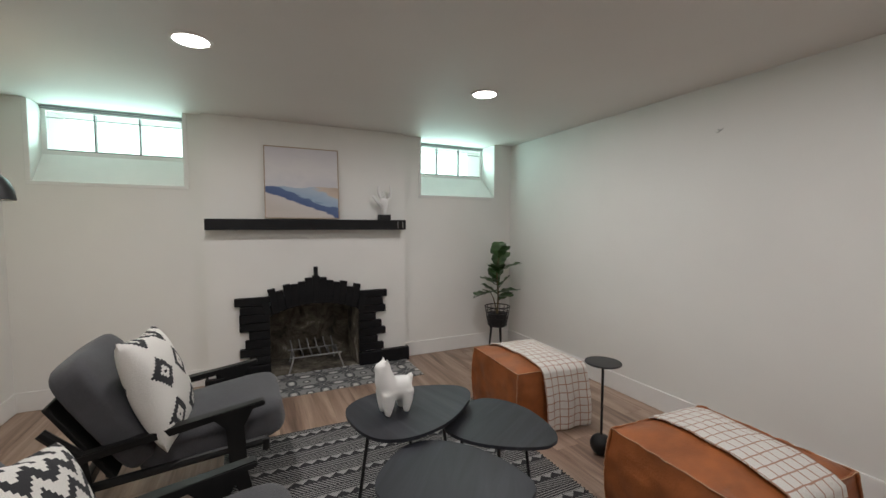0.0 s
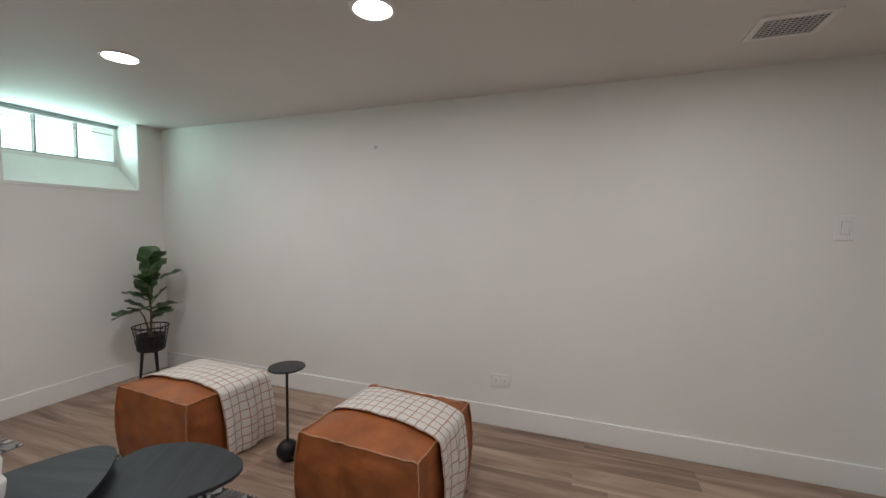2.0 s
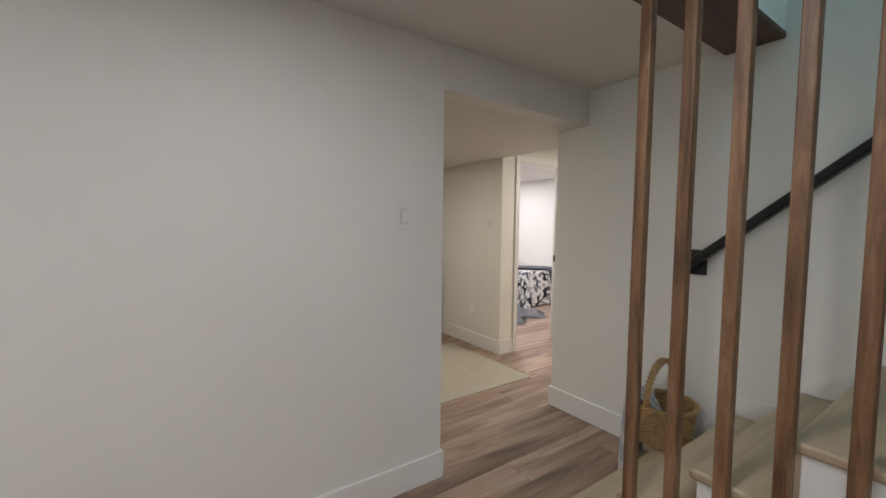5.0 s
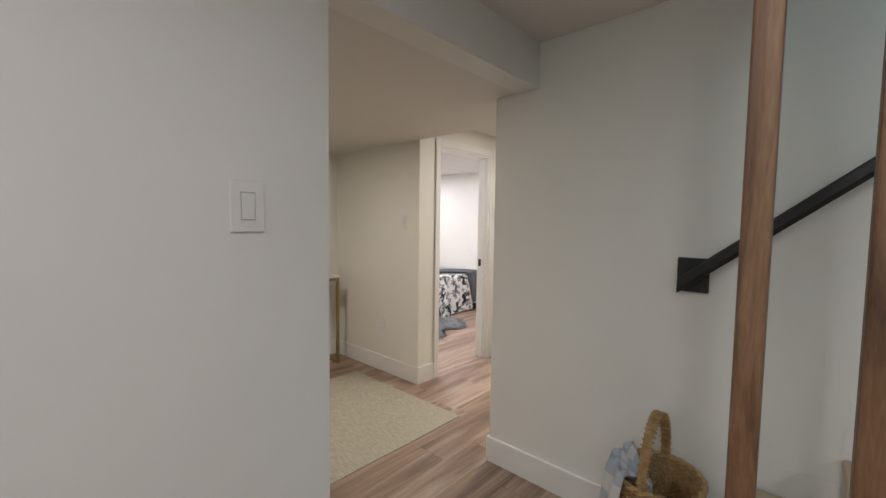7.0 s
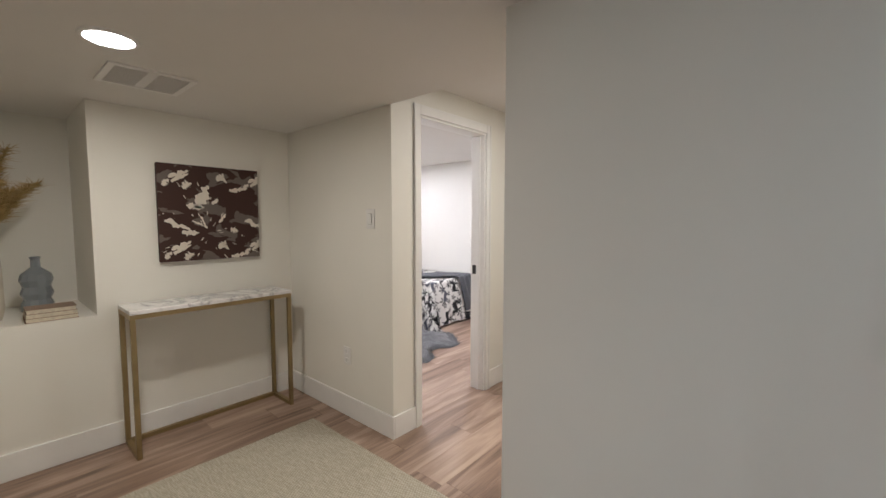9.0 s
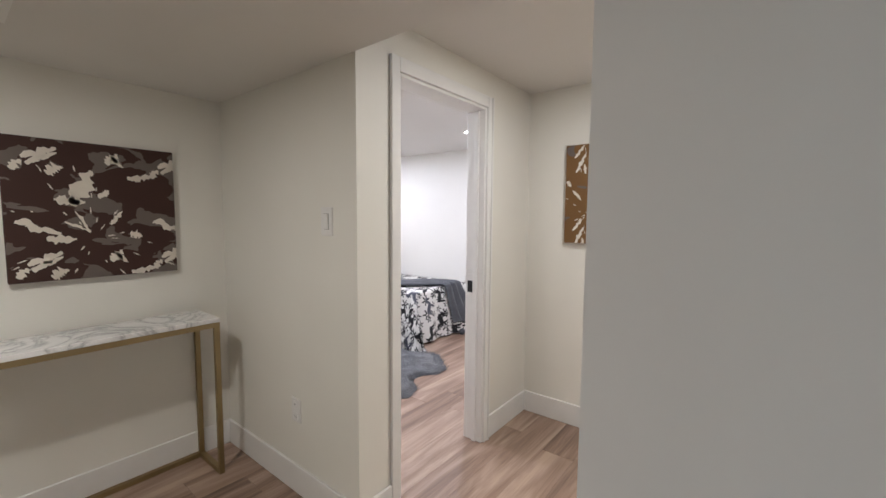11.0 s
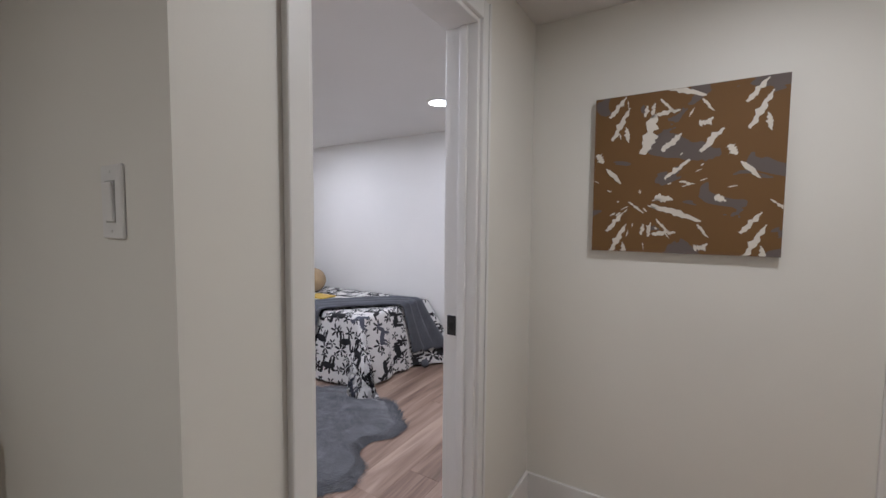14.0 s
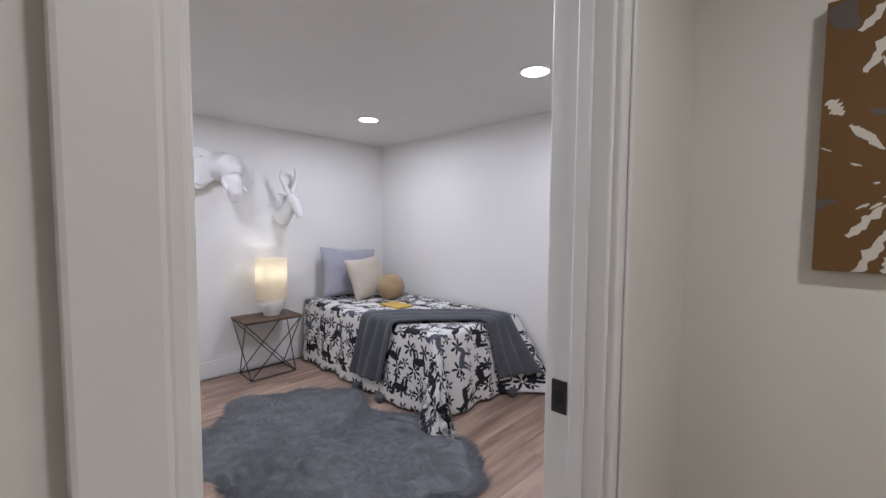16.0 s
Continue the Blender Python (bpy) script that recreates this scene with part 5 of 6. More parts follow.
bm = sheet(lambda u, v: ((u - 0.5) * 1.66 + 0.006 * wob(v * 8, 3), (v - 0.5) * 2.16, 0.0085 + 0.0015 * wob(u * 7, v * 7)), 60, 80)
solid(part("weave", bm, KILIM, krug), 0.008)
for k in range(80):
    y = -1.07 + 2.14 * k / 79
    part("tassel", tube(bmesh.new(), [(0.826, y, 0.006), (0.835, y + 0.004 * wob(k * 1.7), 0.004), (0.845, y + 0.006 * wob(k * 2.3), 0.003)], 0.0026, 4), BLACKW, krug)


def pebble_table(x, y, rz, rx, ry, h, label, skew=0.16):
    th = thing("coffee_table", pose(x, y, 0.009, 0, 0, rz), label, "coffee table", "nesting coffee tables")
    out = []
    for k in range(64):
        a = 2 * math.pi * k / 64
        q = 1 + skew * math.cos(a) * 0.6 + 0.05 * math.cos(3 * a + 0.4)
        out.append((rx * math.cos(a) * q * 0.97, ry * math.sin(a) * (1 - skew * math.cos(a)) * 1.0))
    bm = flat(out, h - 0.015, h)
    bmesh.ops.bevel(bm, geom=[e for e in bm.edges if abs(e.verts[0].co.z - e.verts[1].co.z) < 1e-6], offset=0.004, segments=2, affect="EDGES")
    smooth(part("tabletop", bm, SLATE, th, "dark slate grey rounded triangular top"), 30)
    for k in range(3):
        a = radians(60 + 120 * k)
        part("leg", bar((0.62 * rx * math.cos(a), 0.62 * ry * math.sin(a), h - 0.022), (0.82 * rx * math.cos(a), 0.82 * ry * math.sin(a), 0.0), 0.008, 8), BLACKM, th)
        part("mounting_plate", block(0.62 * rx * math.cos(a) - 0.03, 0.62 * rx * math.cos(a) + 0.03, 0.62 * ry * math.sin(a) - 0.03, 0.62 * ry * math.sin(a) + 0.03, h - 0.026, h - 0.022), BLACKM, th)
    return th


pebble_table(1.135, 1.865, 15, 0.345, 0.245, 0.440, "tallest pebble-shaped dark coffee table on three thin legs")
pebble_table(1.52, 1.68, -62, 0.28, 0.23, 0.375, "lowest pebble-shaped dark coffee table near the poufs")
pebble_table(1.10, 1.36, -40, 0.295, 0.22, 0.405, "middle pebble-shaped dark coffee table on the kilim rug")

# white llama figure, one plain mesh
bm = bmesh.new()
tube(bm, [(-0.085, 0, 0.115), (-0.065, 0, 0.122), (-0.01, 0, 0.125), (0.05, 0, 0.122), (0.08, 0, 0.112)], [0.028, 0.056, 0.060, 0.060, 0.034], 16)
tube(bm, [(0.030, 0, 0.13), (0.050, 0, 0.18), (0.058, 0, 0.225), (0.060, 0, 0.262), (0.062, 0, 0.272)], [0.060, 0.050, 0.041, 0.034, 0.018], 16)
tube(bm, [(0.055, 0, 0.250), (0.082, 0, 0.246), (0.100, 0, 0.240)], [0.030, 0.025, 0.015], 12)
for s in (-1, 1):
    tube(bm, [(0.050, s * 0.018, 0.268), (0.046, s * 0.024, 0.288), (0.050, s * 0.022, 0.298)], [0.009, 0.008, 0.002], 8)
    for lx in (-0.055, 0.045):
        tube(bm, [(lx, s * 0.028, 0.12), (lx, s * 0.032, 0.06), (lx + 0.004, s * 0.032, 0.0)], [0.040, 0.030, 0.014], 12)
tube(bm, [(-0.08, 0, 0.14), (-0.092, 0, 0.175), (-0.10, 0, 0.19)], [0.022, 0.016, 0.004], 8)
llama = tagged(part("llama_figurine", bm, CERAMIC), "glossy white ceramic llama figurine on the coffee table", "figurine")
llama.matrix_world = pose(1.06, 1.85, 0.450, 0, 0, 188) @ Matrix.Diagonal((0.96, 0.96, 0.92, 1))
md = llama.modifiers.new("round", "REMESH")
md.mode, md.voxel_size, md.use_smooth_shade = "VOXEL", 0.005, True
ms = llama.modifiers.new("soften", "SMOOTH")
ms.factor, ms.iterations = 0.6, 18


# ---- leather poufs with throws ----
def pouf(x, y, rz, w, d, h, seed, label):
    th = thing("leather_pouf", pose(x, y, 0, 0, 0, rz), label, "pouf", "leather poufs")
    bm = bmesh.new()
    bmesh.ops.create_cube(bm, size=1.0)
    bmesh.ops.subdivide_edges(bm, edges=bm.edges[:], cuts=18, use_grid_fill=True)
    for v in bm.verts:
        a, b, c = v.co.x * 2, v.co.y * 2, v.co.z * 2
        big = max(abs(a), abs(b), abs(c))
        bulge = 1 + 0.055 * (1 - c * c)
        n = 0.010 * wob(a * 1.6 + seed, b * 1.6, c * 1.6) + 0.006 * wob(a * 4, b * 4 + seed, c * 4)
        sag = 0.030 * (1 - a * a) * (1 - b * b)
        crown = 1.0 + 0.10 * (1 - max(abs(a), abs(b)) ** 2.0)
        xx, yy = a * w / 2 * (bulge if abs(a) > 0.99 else 1 + 0.02 * (1 - c * c)), b * d / 2 * (bulge if abs(b) > 0.99 else 1 + 0.02 * (1 - c * c))
        zz = h / 2 + c * h / 2
        if c > 0.99:
            zz = h * crown + 0.008 * wob(a * 2, b * 2, seed)
        wr = 0.006 * wob(a * 3 + seed, c * 8, b * 3)
        v.co = (xx + n + (wr if abs(a) > 0.99 else 0), yy + n + (wr if abs(b) > 0.99 else 0), max(0.0, zz))
    smooth(part("cover", bm, LEATHER, th), 60)

    def edge(i0, i1, n=24):
        pts = []
        for k in range(n + 1):
            t = k / n
            a, b, c = [p + (q - p) * t for p, q in zip(i0, i1)]
            bulge = 1 + 0.055 * (1 - c * c)
            pts.append((a * w / 2 * bulge + 0.004 * wob(t * 16, seed, a), b * d / 2 * bulge + 0.004 * wob(t * 16, seed, b + 3), h / 2 + c * h / 2 + 0.006 * wob(t * 14, seed + 2, c)))
        return pts
    for i0, i1 in (((-1, -1, 1), (1, -1, 1)), ((1, -1, 1), (1, 1, 1)), ((1, 1, 1), (-1, 1, 1)), ((-1, 1, 1), (-1, -1, 1)), ((-1, -1, 1), (-1, -1, -0.98)), ((1, -1, 1), (1, -1, -0.98)), ((-1, 1, 1), (-1, 1, -0.98)), ((1, 1, 1), (1, 1, -0.98))):
        part("seam", tube(bmesh.new(), edge(i0, i1), 0.0055, 6), LEATHER, th)
        part("stitching", tube(bmesh.new(), [(p[0] * 1.012, p[1] * 1.012, p[2] + 0.003) for p in edge(i0, i1)], 0.0018, 4), THREAD, th)


def throw(x, y, rz, w, d, h, x0, x1, skew, drop, label):
    """A strip of cloth over the pouf's top, hanging down its near side."""
    th = thing("plaid_throw", pose(x, y, 0, 0, 0, rz), label, "blanket", "plaid throws")
    back = 0.03
    total = back + d + drop

    def fn(u, v):
        s = u * total
        xx = x0 + (x1 - x0) * v + skew * (1 - u) + 0.006 * wob(u * 5, v * 3)
        a = min(1, abs(xx) / (w / 2))
        if s < back:
            yy, zz = d / 2 + 0.012, h - (back - s)
        elif s < back + d:
            yy = d / 2 - (s - back)
            b = yy / (d / 2)
            zz = h * (1.0 + 0.10 * (1 - max(a, abs(b)) ** 2)) + 0.014 + 0.006 * abs(wob(u * 6, v * 5, 3))
            yy -= 0.012 * b
        else:
            q = s - back - d
            zz = h - q + 0.006
            c = 2 * zz / h - 1
            yy = -d / 2 * (1 + 0.055 * max(0, 1 - c * c)) - 0.016 - 0.010 * (1 + math.sin(v * 14 + q * 3)) * min(1, q * 5)
        return (xx, yy, max(zz, 0.008))
    solid(smooth(part("cloth", sheet(fn, 90, 40, lambda u, v: (u * total, v * (x1 - x0))), GRID, th), 80), 0.005, 1.0)


pouf(2.215, 2.355, -4, 0.52, 0.60, 0.41, 1.0, "square tan leather pouf with contrast seams, corner by the fireplace")
throw(2.215, 2.355, -4, 0.52, 0.60, 0.41, -0.055, 0.285, -0.09, 0.40, "white throw with rust windowpane check over a pouf")
pouf(2.215, 1.03, -3, 0.60, 0.60, 0.41, 5.0, "square tan leather pouf with contrast seams, near the side table")
throw(2.215, 1.03, -3, 0.60, 0.60, 0.41, -0.15, 0.14, 0.08, 0.40, "white throw with rust windowpane check over a pouf")

st = thing("side_table", pose(2.285, 1.73, 0), "small black drinks table with a ball foot", "side table")
smooth(part("ball_foot", lathe([(0.0, 0.0)] + [(0.062 * math.sin(math.pi * k / 16), 0.060 - 0.060 * math.cos(math.pi * k / 16)) for k in range(1, 16)] + [(0.0, 0.12)], 28), BLACKW, st))
part("stem", bar((0, 0, 0.11), (0, 0, 0.545), 0.0075, 10), BLACKM, st)
smooth(part("tabletop", lathe([(0.0, 0.540), (0.098, 0.540), (0.102, 0.544), (0.100, 0.550), (0.0, 0.550)], 40), BLACKM, st))


# ---- armchairs ----
def soft_box(w, d, h, puff=0.02, seed=0.0, cuts=12, r=0.25):
    bm = bmesh.new()
    bmesh.ops.create_cube(bm, size=1.0)
    bmesh.ops.subdivide_edges(bm, edges=bm.edges[:], cuts=cuts, use_grid_fill=True)
    for v in bm.verts:
        p = Vector(v.co) * 2
        m = max(abs(p.x), abs(p.y), abs(p.z))
        q = 6.0
        norm = (abs(p.x) ** q + abs(p.y) ** q + abs(p.z) ** q) ** (1 / q)
        k = m / norm
        v.co = (p.x * k * w / 2, p.y * k * d / 2, p.z * k * h / 2)
        if abs(p.z) > 0.99:
            v.co.z += math.copysign(puff * (1 - p.x ** 2) * (1 - p.y ** 2), p.z)
        v.co += Vector((wob(p.x * 2 + seed, p.y * 2, p.z), wob(p.y * 2, seed, p.x), 0)) * 0.004
    return bm


def armchair(m, label):
    th = thing("armchair", m, label, "armchair", "armchairs")
    hw = 0.315
    bm = soft_box(0.62, 0.57, 0.175, 0.018)
    bmesh.ops.transform(bm, matrix=pose(0.205, 0, 0.352, 0, -8, 0), verts=bm.verts)
    smooth(part("seat_cushion", bm, CHARCOAL, th, "charcoal upholstered seat cushion"), 80)
    bm = soft_box(0.15, 0.61, 0.55, 0.0, 3.0)
    bmesh.ops.transform(bm, matrix=pose(-0.185, 0, 0.535, 0, -31, 0), verts=bm.verts)
    smooth(part("back_cushion", bm, CHARCOAL, th, "charcoal upholstered back cushion"), 80)
    for s in (-1, 1):
        y = s * hw
        bm = bmesh.new()
        pts = [(-0.33, 0.420), (0.10, 0.482), (0.41, 0.524), (0.415, 0.500), (0.10, 0.450), (-0.33, 0.386)]
        ends = [[bm.verts.new((a, y + q, z)) for a, z in pts] for q in (-0.025, 0.025)]
        for k in range(6):
            bm.faces.new((ends[0][k], ends[0][(k + 1) % 6], ends[1][(k + 1) % 6], ends[1][k]))
        bm.faces.new(ends[0])
        bm.faces.new(ends[1][::-1])
        bmesh.ops.bevel(bm, geom=bm.edges[:], offset=0.005, segments=2, affect="EDGES")
        part("armrest", bm, BLACKW, th, "black flat sloping armrest")
        bm = bmesh.new()
        pts = [(0.19, 0.480), (0.37, 0.505), (0.325, 0.42), (0.335, 0.20), (0.375, 0.0), (0.335, 0.0), (0.265, 0.20), (0.25, 0.42)]
        ends = [[bm.verts.new((a, y + q, z)) for a, z in pts] for q in (-0.017, 0.017)]
        for k in range(8):
            bm.faces.new((ends[0][k], ends[0][(k + 1) % 8], ends[1][(k + 1) % 8], ends[1][k]))
        bm.faces.new(ends[0])
        bm.faces.new(ends[1][::-1])
        part("front_leg", bm, BLACKW, th)
        part("back_leg", tube(bmesh.new(), [(-0.37, y, 0.54), (-0.26, y, 0.42), (-0.24, y, 0.25), (-0.32, y, 0.0)], [0.020, 0.024, 0.024, 0.017], 8), BLACKW, th)
        part("side_rail", bar((-0.25, y * 0.93, 0.27), (0.42, y * 0.93, 0.315), 0.020, 8), BLACKW, th)
    part("front_rail", block(0.40, 0.43, -hw, hw, 0.27, 0.325, bevel=0.004), BLACKW, th)
    part("back_rail", block(-0.275, -0.245, -hw, hw, 0.25, 0.30, bevel=0.004), BLACKW, th)
    bm = block(-0.011, 0.011, -0.285, 0.285, -0.24, 0.16, bevel=0.006)
    bmesh.ops.transform(bm, matrix=pose(-0.285, 0, 0.485, 0, -31, 0), verts=bm.verts)
    part("back_panel", bm, BLACKW, th)
    return th


chair = armchair(pose(0.08, 2.39, 0.0, 0, 0, 2), "black wooden lounge armchair with charcoal cushions by the fireplace")
chair2 = copy_thing(chair, pose(0.07, 1.24, 0.0, 0, 0, 3))
tagged(chair2, "black wooden lounge armchair with charcoal cushions, zigzag pillow")
p1 = tagged(part("throw_pillow", pillow(0.50, 0.50, 0.19, 22, 0.10), PILLOW1), "cream pillow with black stepped diamonds on an armchair", "pillow")
smooth(p1, 80)
p1.matrix_world = pose(0.06, 2.30, 0.60, 0, 0, 2) @ pose(0, 0, 0, 0, -20, 0) @ pose(0, 0, 0, 0, 0, 86) @ pose(0, 0, 0, 0, 6, 0)
p2 = tagged(part("throw_pillow", pillow(0.46, 0.46, 0.17, 22, 0.06), PILLOW2), "cream pillow with black zigzag bands on an armchair", "pillow")
smooth(p2, 80)
p2.matrix_world = pose(0.0, 1.29, 0.57, 0, 0, 3) @ pose(0, 0, 0, 0, -20, 0) @ pose(0, 0, 0, 0, 0, 90) @ pose(0, 0, 0, 0, 20, 0)

# ---- bedroom ----
BX0, BX1, BY0, BY1, BZ = 6.02, 7.82, -5.93, -5.01, 0.565
bed = thing("single_bed", pose((BX0 + BX1) / 2, (BY0 + BY1) / 2, 0), "low single bed hidden under a printed bedspread", "bed")
hx, hy = (BX1 - BX0) / 2 - 0.02, (BY1 - BY0) / 2 - 0.02
part("box_base", block(-hx, hx, -hy, hy, 0.10, 0.30, bevel=0.02), CEILING, bed)
part("mattress", block(-hx, hx, -hy, hy, 0.30, BZ - 0.025, bevel=0.04, seg=3), CEILING, bed)
for sx in (-1, 1):
    for sy in (-1, 1):
        part("leg", block(sx * (hx - 0.06) - 0.025, sx * (hx - 0.06) + 0.025, sy * (hy - 0.06) - 0.025, sy * (hy - 0.06) + 0.025, 0, 0.10), BLACKW, bed)
OV = 0.575


def drape(px, py, lift=0.0, flare=0.10, folds=1.0):
    """Lays a point of a sheet, given flat, over the bed's edge and on to the floor."""
    cx, cy = min(max(px, BX0), BX1), min(max(py, BY0), BY1)
    dx, dy = px - cx, py - cy
    o = math.hypot(dx, dy)
    if o < 1e-6:
        return (px, py, BZ + lift + 0.006 * wob(px * 5, py * 5))
    ux, uy = dx / o, dy / o
    r = 0.035
    fall = BZ + lift - 0.006
    along = px * abs(uy) + py * abs(ux)
    ripple = folds * 0.022 * (math.sin(along * 19 + 2 * wob(along * 3, 1)) + 0.5 * wob(along * 9, 4)) * min(1, o / 0.35)
    if o < r * 1.57:
        a = o / r
        out, down = r * math.sin(a), r * (1 - math.cos(a))
    else:
        q = o - r * 1.57
        down = r + q * 0.985
        out = r + q * (flare + 0.9 * abs(ux * uy) + (0.60 * max(0, (BY0 + 0.35 - py) / 0.35) if dx < 0 else 0))
    if down > fall - 0.012:
        out += (down - fall + 0.012) * 0.95
        down = fall - 0.012 - 0.006 * wob(px * 9, py * 9)
    out += ripple + lift * 0.8
    return (cx + ux * out, max(cy + uy * out, -5.935), BZ + lift - down)


spread = thing("bedspread", pose(0, 0, 0), "white bedspread printed with black animals and flowers", "bedspread")
U0, U1, V0, V1 = BX0 - OV, BX1, BY0, BY1 + OV
bm = sheet(lambda u, v: drape(U0 + (U1 - U0) * u, V0 + (V1 - V0) * v), 150, 100, lambda u, v: ((U1 - U0) * u, (V1 - V0) * v))
solid(smooth(part("cloth", bm, PRINT, spread), 80), 0.004, 1.0)
knit = thing("knit_throw", pose(0, 0, 0), "charcoal grey knit throw with pompoms across the bed", "blanket")


def knit_place(u, v):
    # near end hangs down the long side, far end down the foot
    w = (v - 0.5) * 0.40 * (1 - 0.25 * u)
    path = ((6.70, -4.52), (6.60, -5.01), (6.40, -5.30), (6.10, -5.62), (5.56, -5.72))
    t = u * 4
    i = min(3, int(t))
    f = t - i
    f = f * f * (3 - 2 * f) * 0.35 + f * 0.65
    ax, ay = path[i]
    bx_, by_ = path[i + 1]
    n0 = Vector(((1, 0.05), (0.95, -0.25), (0.75, -0.62), (0.35, -0.92), (0.05, -1.0))[i])
    n1 = Vector(((1, 0.05), (0.95, -0.25), (0.75, -0.62), (0.35, -0.92), (0.05, -1.0))[i + 1])
    n = n0.lerp(n1, f).normalized()
    p = drape(ax + (bx_ - ax) * f + n.x * w, ay + (by_ - ay) * f + n.y * w, 0.022 + 0.012 * math.sin(v * 20 + u * 3), 0.13, 0.7)
    return p


solid(smooth(part("cloth", sheet(knit_place, 80, 44), GREYKNIT, knit), 80), 0.014, 1.0)
for x, y in ((5.84, -5.66), (6.47, -4.87), (6.78, -4.88)):
    bm = bmesh.new()
    bmesh.ops.create_icosphere(bm, subdivisions=3, radius=0.036)
    for v in bm.verts:
        v.co *= 1 + 0.10 * wob(v.co.x * 90, v.co.y * 90, v.co.z * 90)
        v.co += Vector((x, y, 0.036))
    part("pompom", bm, GREYKNIT, knit, "grey wool pompom")


def laid_pillow(name, w, h, t, mat, m, label):
    ob = tagged(part(name, pillow(w, h, t, 22, 0.12), mat), label, "pillow")
    smooth(ob, 80)
    ob.matrix_world = m


laid_pillow("bed_pillow", 0.66, 0.50, 0.17, LILAC, pose(7.70, -5.42, 0.815, 0, 0, -90) @ pose(0, 0, 0, -14, 4, 0), "lilac grey linen pillow leaning against the wall")
laid_pillow("cushion", 0.44, 0.42, 0.15, OATMEAL, pose(7.48, -5.48, 0.775, 0, 0, -84) @ pose(0, 0, 0, -22, -4, 0), "oatmeal textured square cushion on the bed")
bm = bmesh.new()
bmesh.ops.create_icosphere(bm, subdivisions=4, radius=0.135)
for v in bm.verts:
    v.co.z *= 0.96
    v.co *= 1 + 0.012 * wob(v.co.x * 30, v.co.y * 30, v.co.z * 30)
ball = tagged(part("ball_cushion", bm, TANKNIT), "round tan boucle ball cushion on the bed", "cushion")
smooth(ball, 80)
ball.matrix_world = pose(7.26, -5.60, BZ + 0.13)
yb = thing("mustard_cloth", pose(6.95, -5.42, BZ + 0.008), "folded mustard yellow cloth on the bed", "cloth")
part("fold", block(-0.13, 0.13, -0.09, 0.09, 0.0, 0.012, bevel=0.004), MUSTARD, yb)

# grey fur rug, lobed like a hide
fur = thing("fur_rug", pose(6.20, -4.27, 0), "grey shaggy faux fur rug beside the bed", "rug")


def fur_edge(a):
    base = 1 / math.sqrt((math.cos(a - 0.12) / 1.06) ** 2 + (math.sin(a - 0.12) / 0.60) ** 2)
    return base * (1 + 0.13 * math.cos(4 * a + 2.4) + 0.075 * math.sin(7 * a + 0.8) + 0.04 * math.sin(13 * a) + 0.012 * math.sin(37 * a))


bm = bmesh.new()
NA, NR = 150, 34
rings = []
for j in range(NR + 1):
    q = j / NR
    ring = []
    for k in range(NA):
        a = 2 * math.pi * k / NA
        r = fur_edge(a) * q * (1 + 0.012 * wob(k * 0.9, j * 0.7))
        x, y = r * math.cos(a), r * math.sin(a)
        z = 0.042 * (1 - q ** 9) + 0.002 + 0.016 * wob(x * 6, y * 6) * (1 - q ** 6) + 0.007 * wob(x * 26, y * 26, 2) * (1 - q ** 8)
        ring.append(bm.verts.new((x, y, max(0.002, z))))
    rings.append(ring)
for a, b in zip(rings, rings[1:]):
    for k in range(NA):
        bm.faces.new((a[k], a[(k + 1) % NA], b[(k + 1) % NA], b[k]))
bmesh.ops.remove_doubles(bm, verts=rings[0], dist=1e-4)
smooth(part("pelt", bm, FUR, fur), 80)
hrng = random.Random(5)
vs, fs = [], []
for k in range(36000):
    a, q = hrng.uniform(0, 2 * math.pi), math.sqrt(hrng.random())
    r = fur_edge(a) * q
    x, y = r * math.cos(a), r * math.sin(a)
    z = 0.036 * (1 - q ** 9) + 0.016 * wob(x * 6, y * 6) * (1 - q ** 6)
    flow = 3.0 * wob(x * 2.2, y * 2.2, 7) + (a if q > 0.9 else 0)
    ln = hrng.uniform(0.022, 0.048)
    dx, dy = math.cos(flow) * ln, math.sin(flow) * ln
    n = len(vs)
    vs += [(x - dy * 0.06, y + dx * 0.06, z), (x + dy * 0.06, y - dx * 0.06, z), (x + dx, y + dy, z + ln * 0.45)]
    fs.append((n, n + 1, n + 2))
me = bpy.data.meshes.new("fur")
me.from_pydata(vs, [], fs)
me.materials.append(FUR)
pile = new("fur", me)
pile.parent = fur
tagged(pile, kind="stuff")

# nightstand and lamp
ns = thing("nightstand", pose(7.655, -4.545, 0), "nightstand with brown wood top and black wire frame", "nightstand")
part("tabletop", block(-0.165, 0.165, -0.245, 0.245, 0.485, 0.505, bevel=0.003, seg=1), plank_wood("dark_oak", (0.045, 0.026, 0.016), (0.10, 0.06, 0.038), (0.16, 0.10, 0.065), "y", 0.5), ns, "dark brown wooden top")
top = [(sx * 0.15, sy * 0.235, 0.483) for sx, sy in ((-1, -1), (1, -1), (1, 1), (-1, 1))]
low = [(sx * 0.13, sy * 0.19, 0.006) for sx, sy in ((-1, -1), (1, -1), (1, 1), (-1, 1))]
for k in range(4):
    j = (k + 1) % 4
    part("floor_wire", bar(low[k], low[j], 0.005, 6), BLACKM, ns)
    part("top_wire", bar(top[k], top[j], 0.005, 6), BLACKM, ns)
    part("diagonal_wire", bar(top[k], low[j], 0.0045, 6), BLACKM, ns)
    part("diagonal_wire", bar(top[j], low[k], 0.0045, 6), BLACKM, ns)
tl = thing("table_lamp", pose(7.66, -4.59, 0.505) @ Matrix.Diagonal((1.16, 1.16, 1.16, 1)), "table lamp with white ribbed base and glowing cream shade", "table lamp")
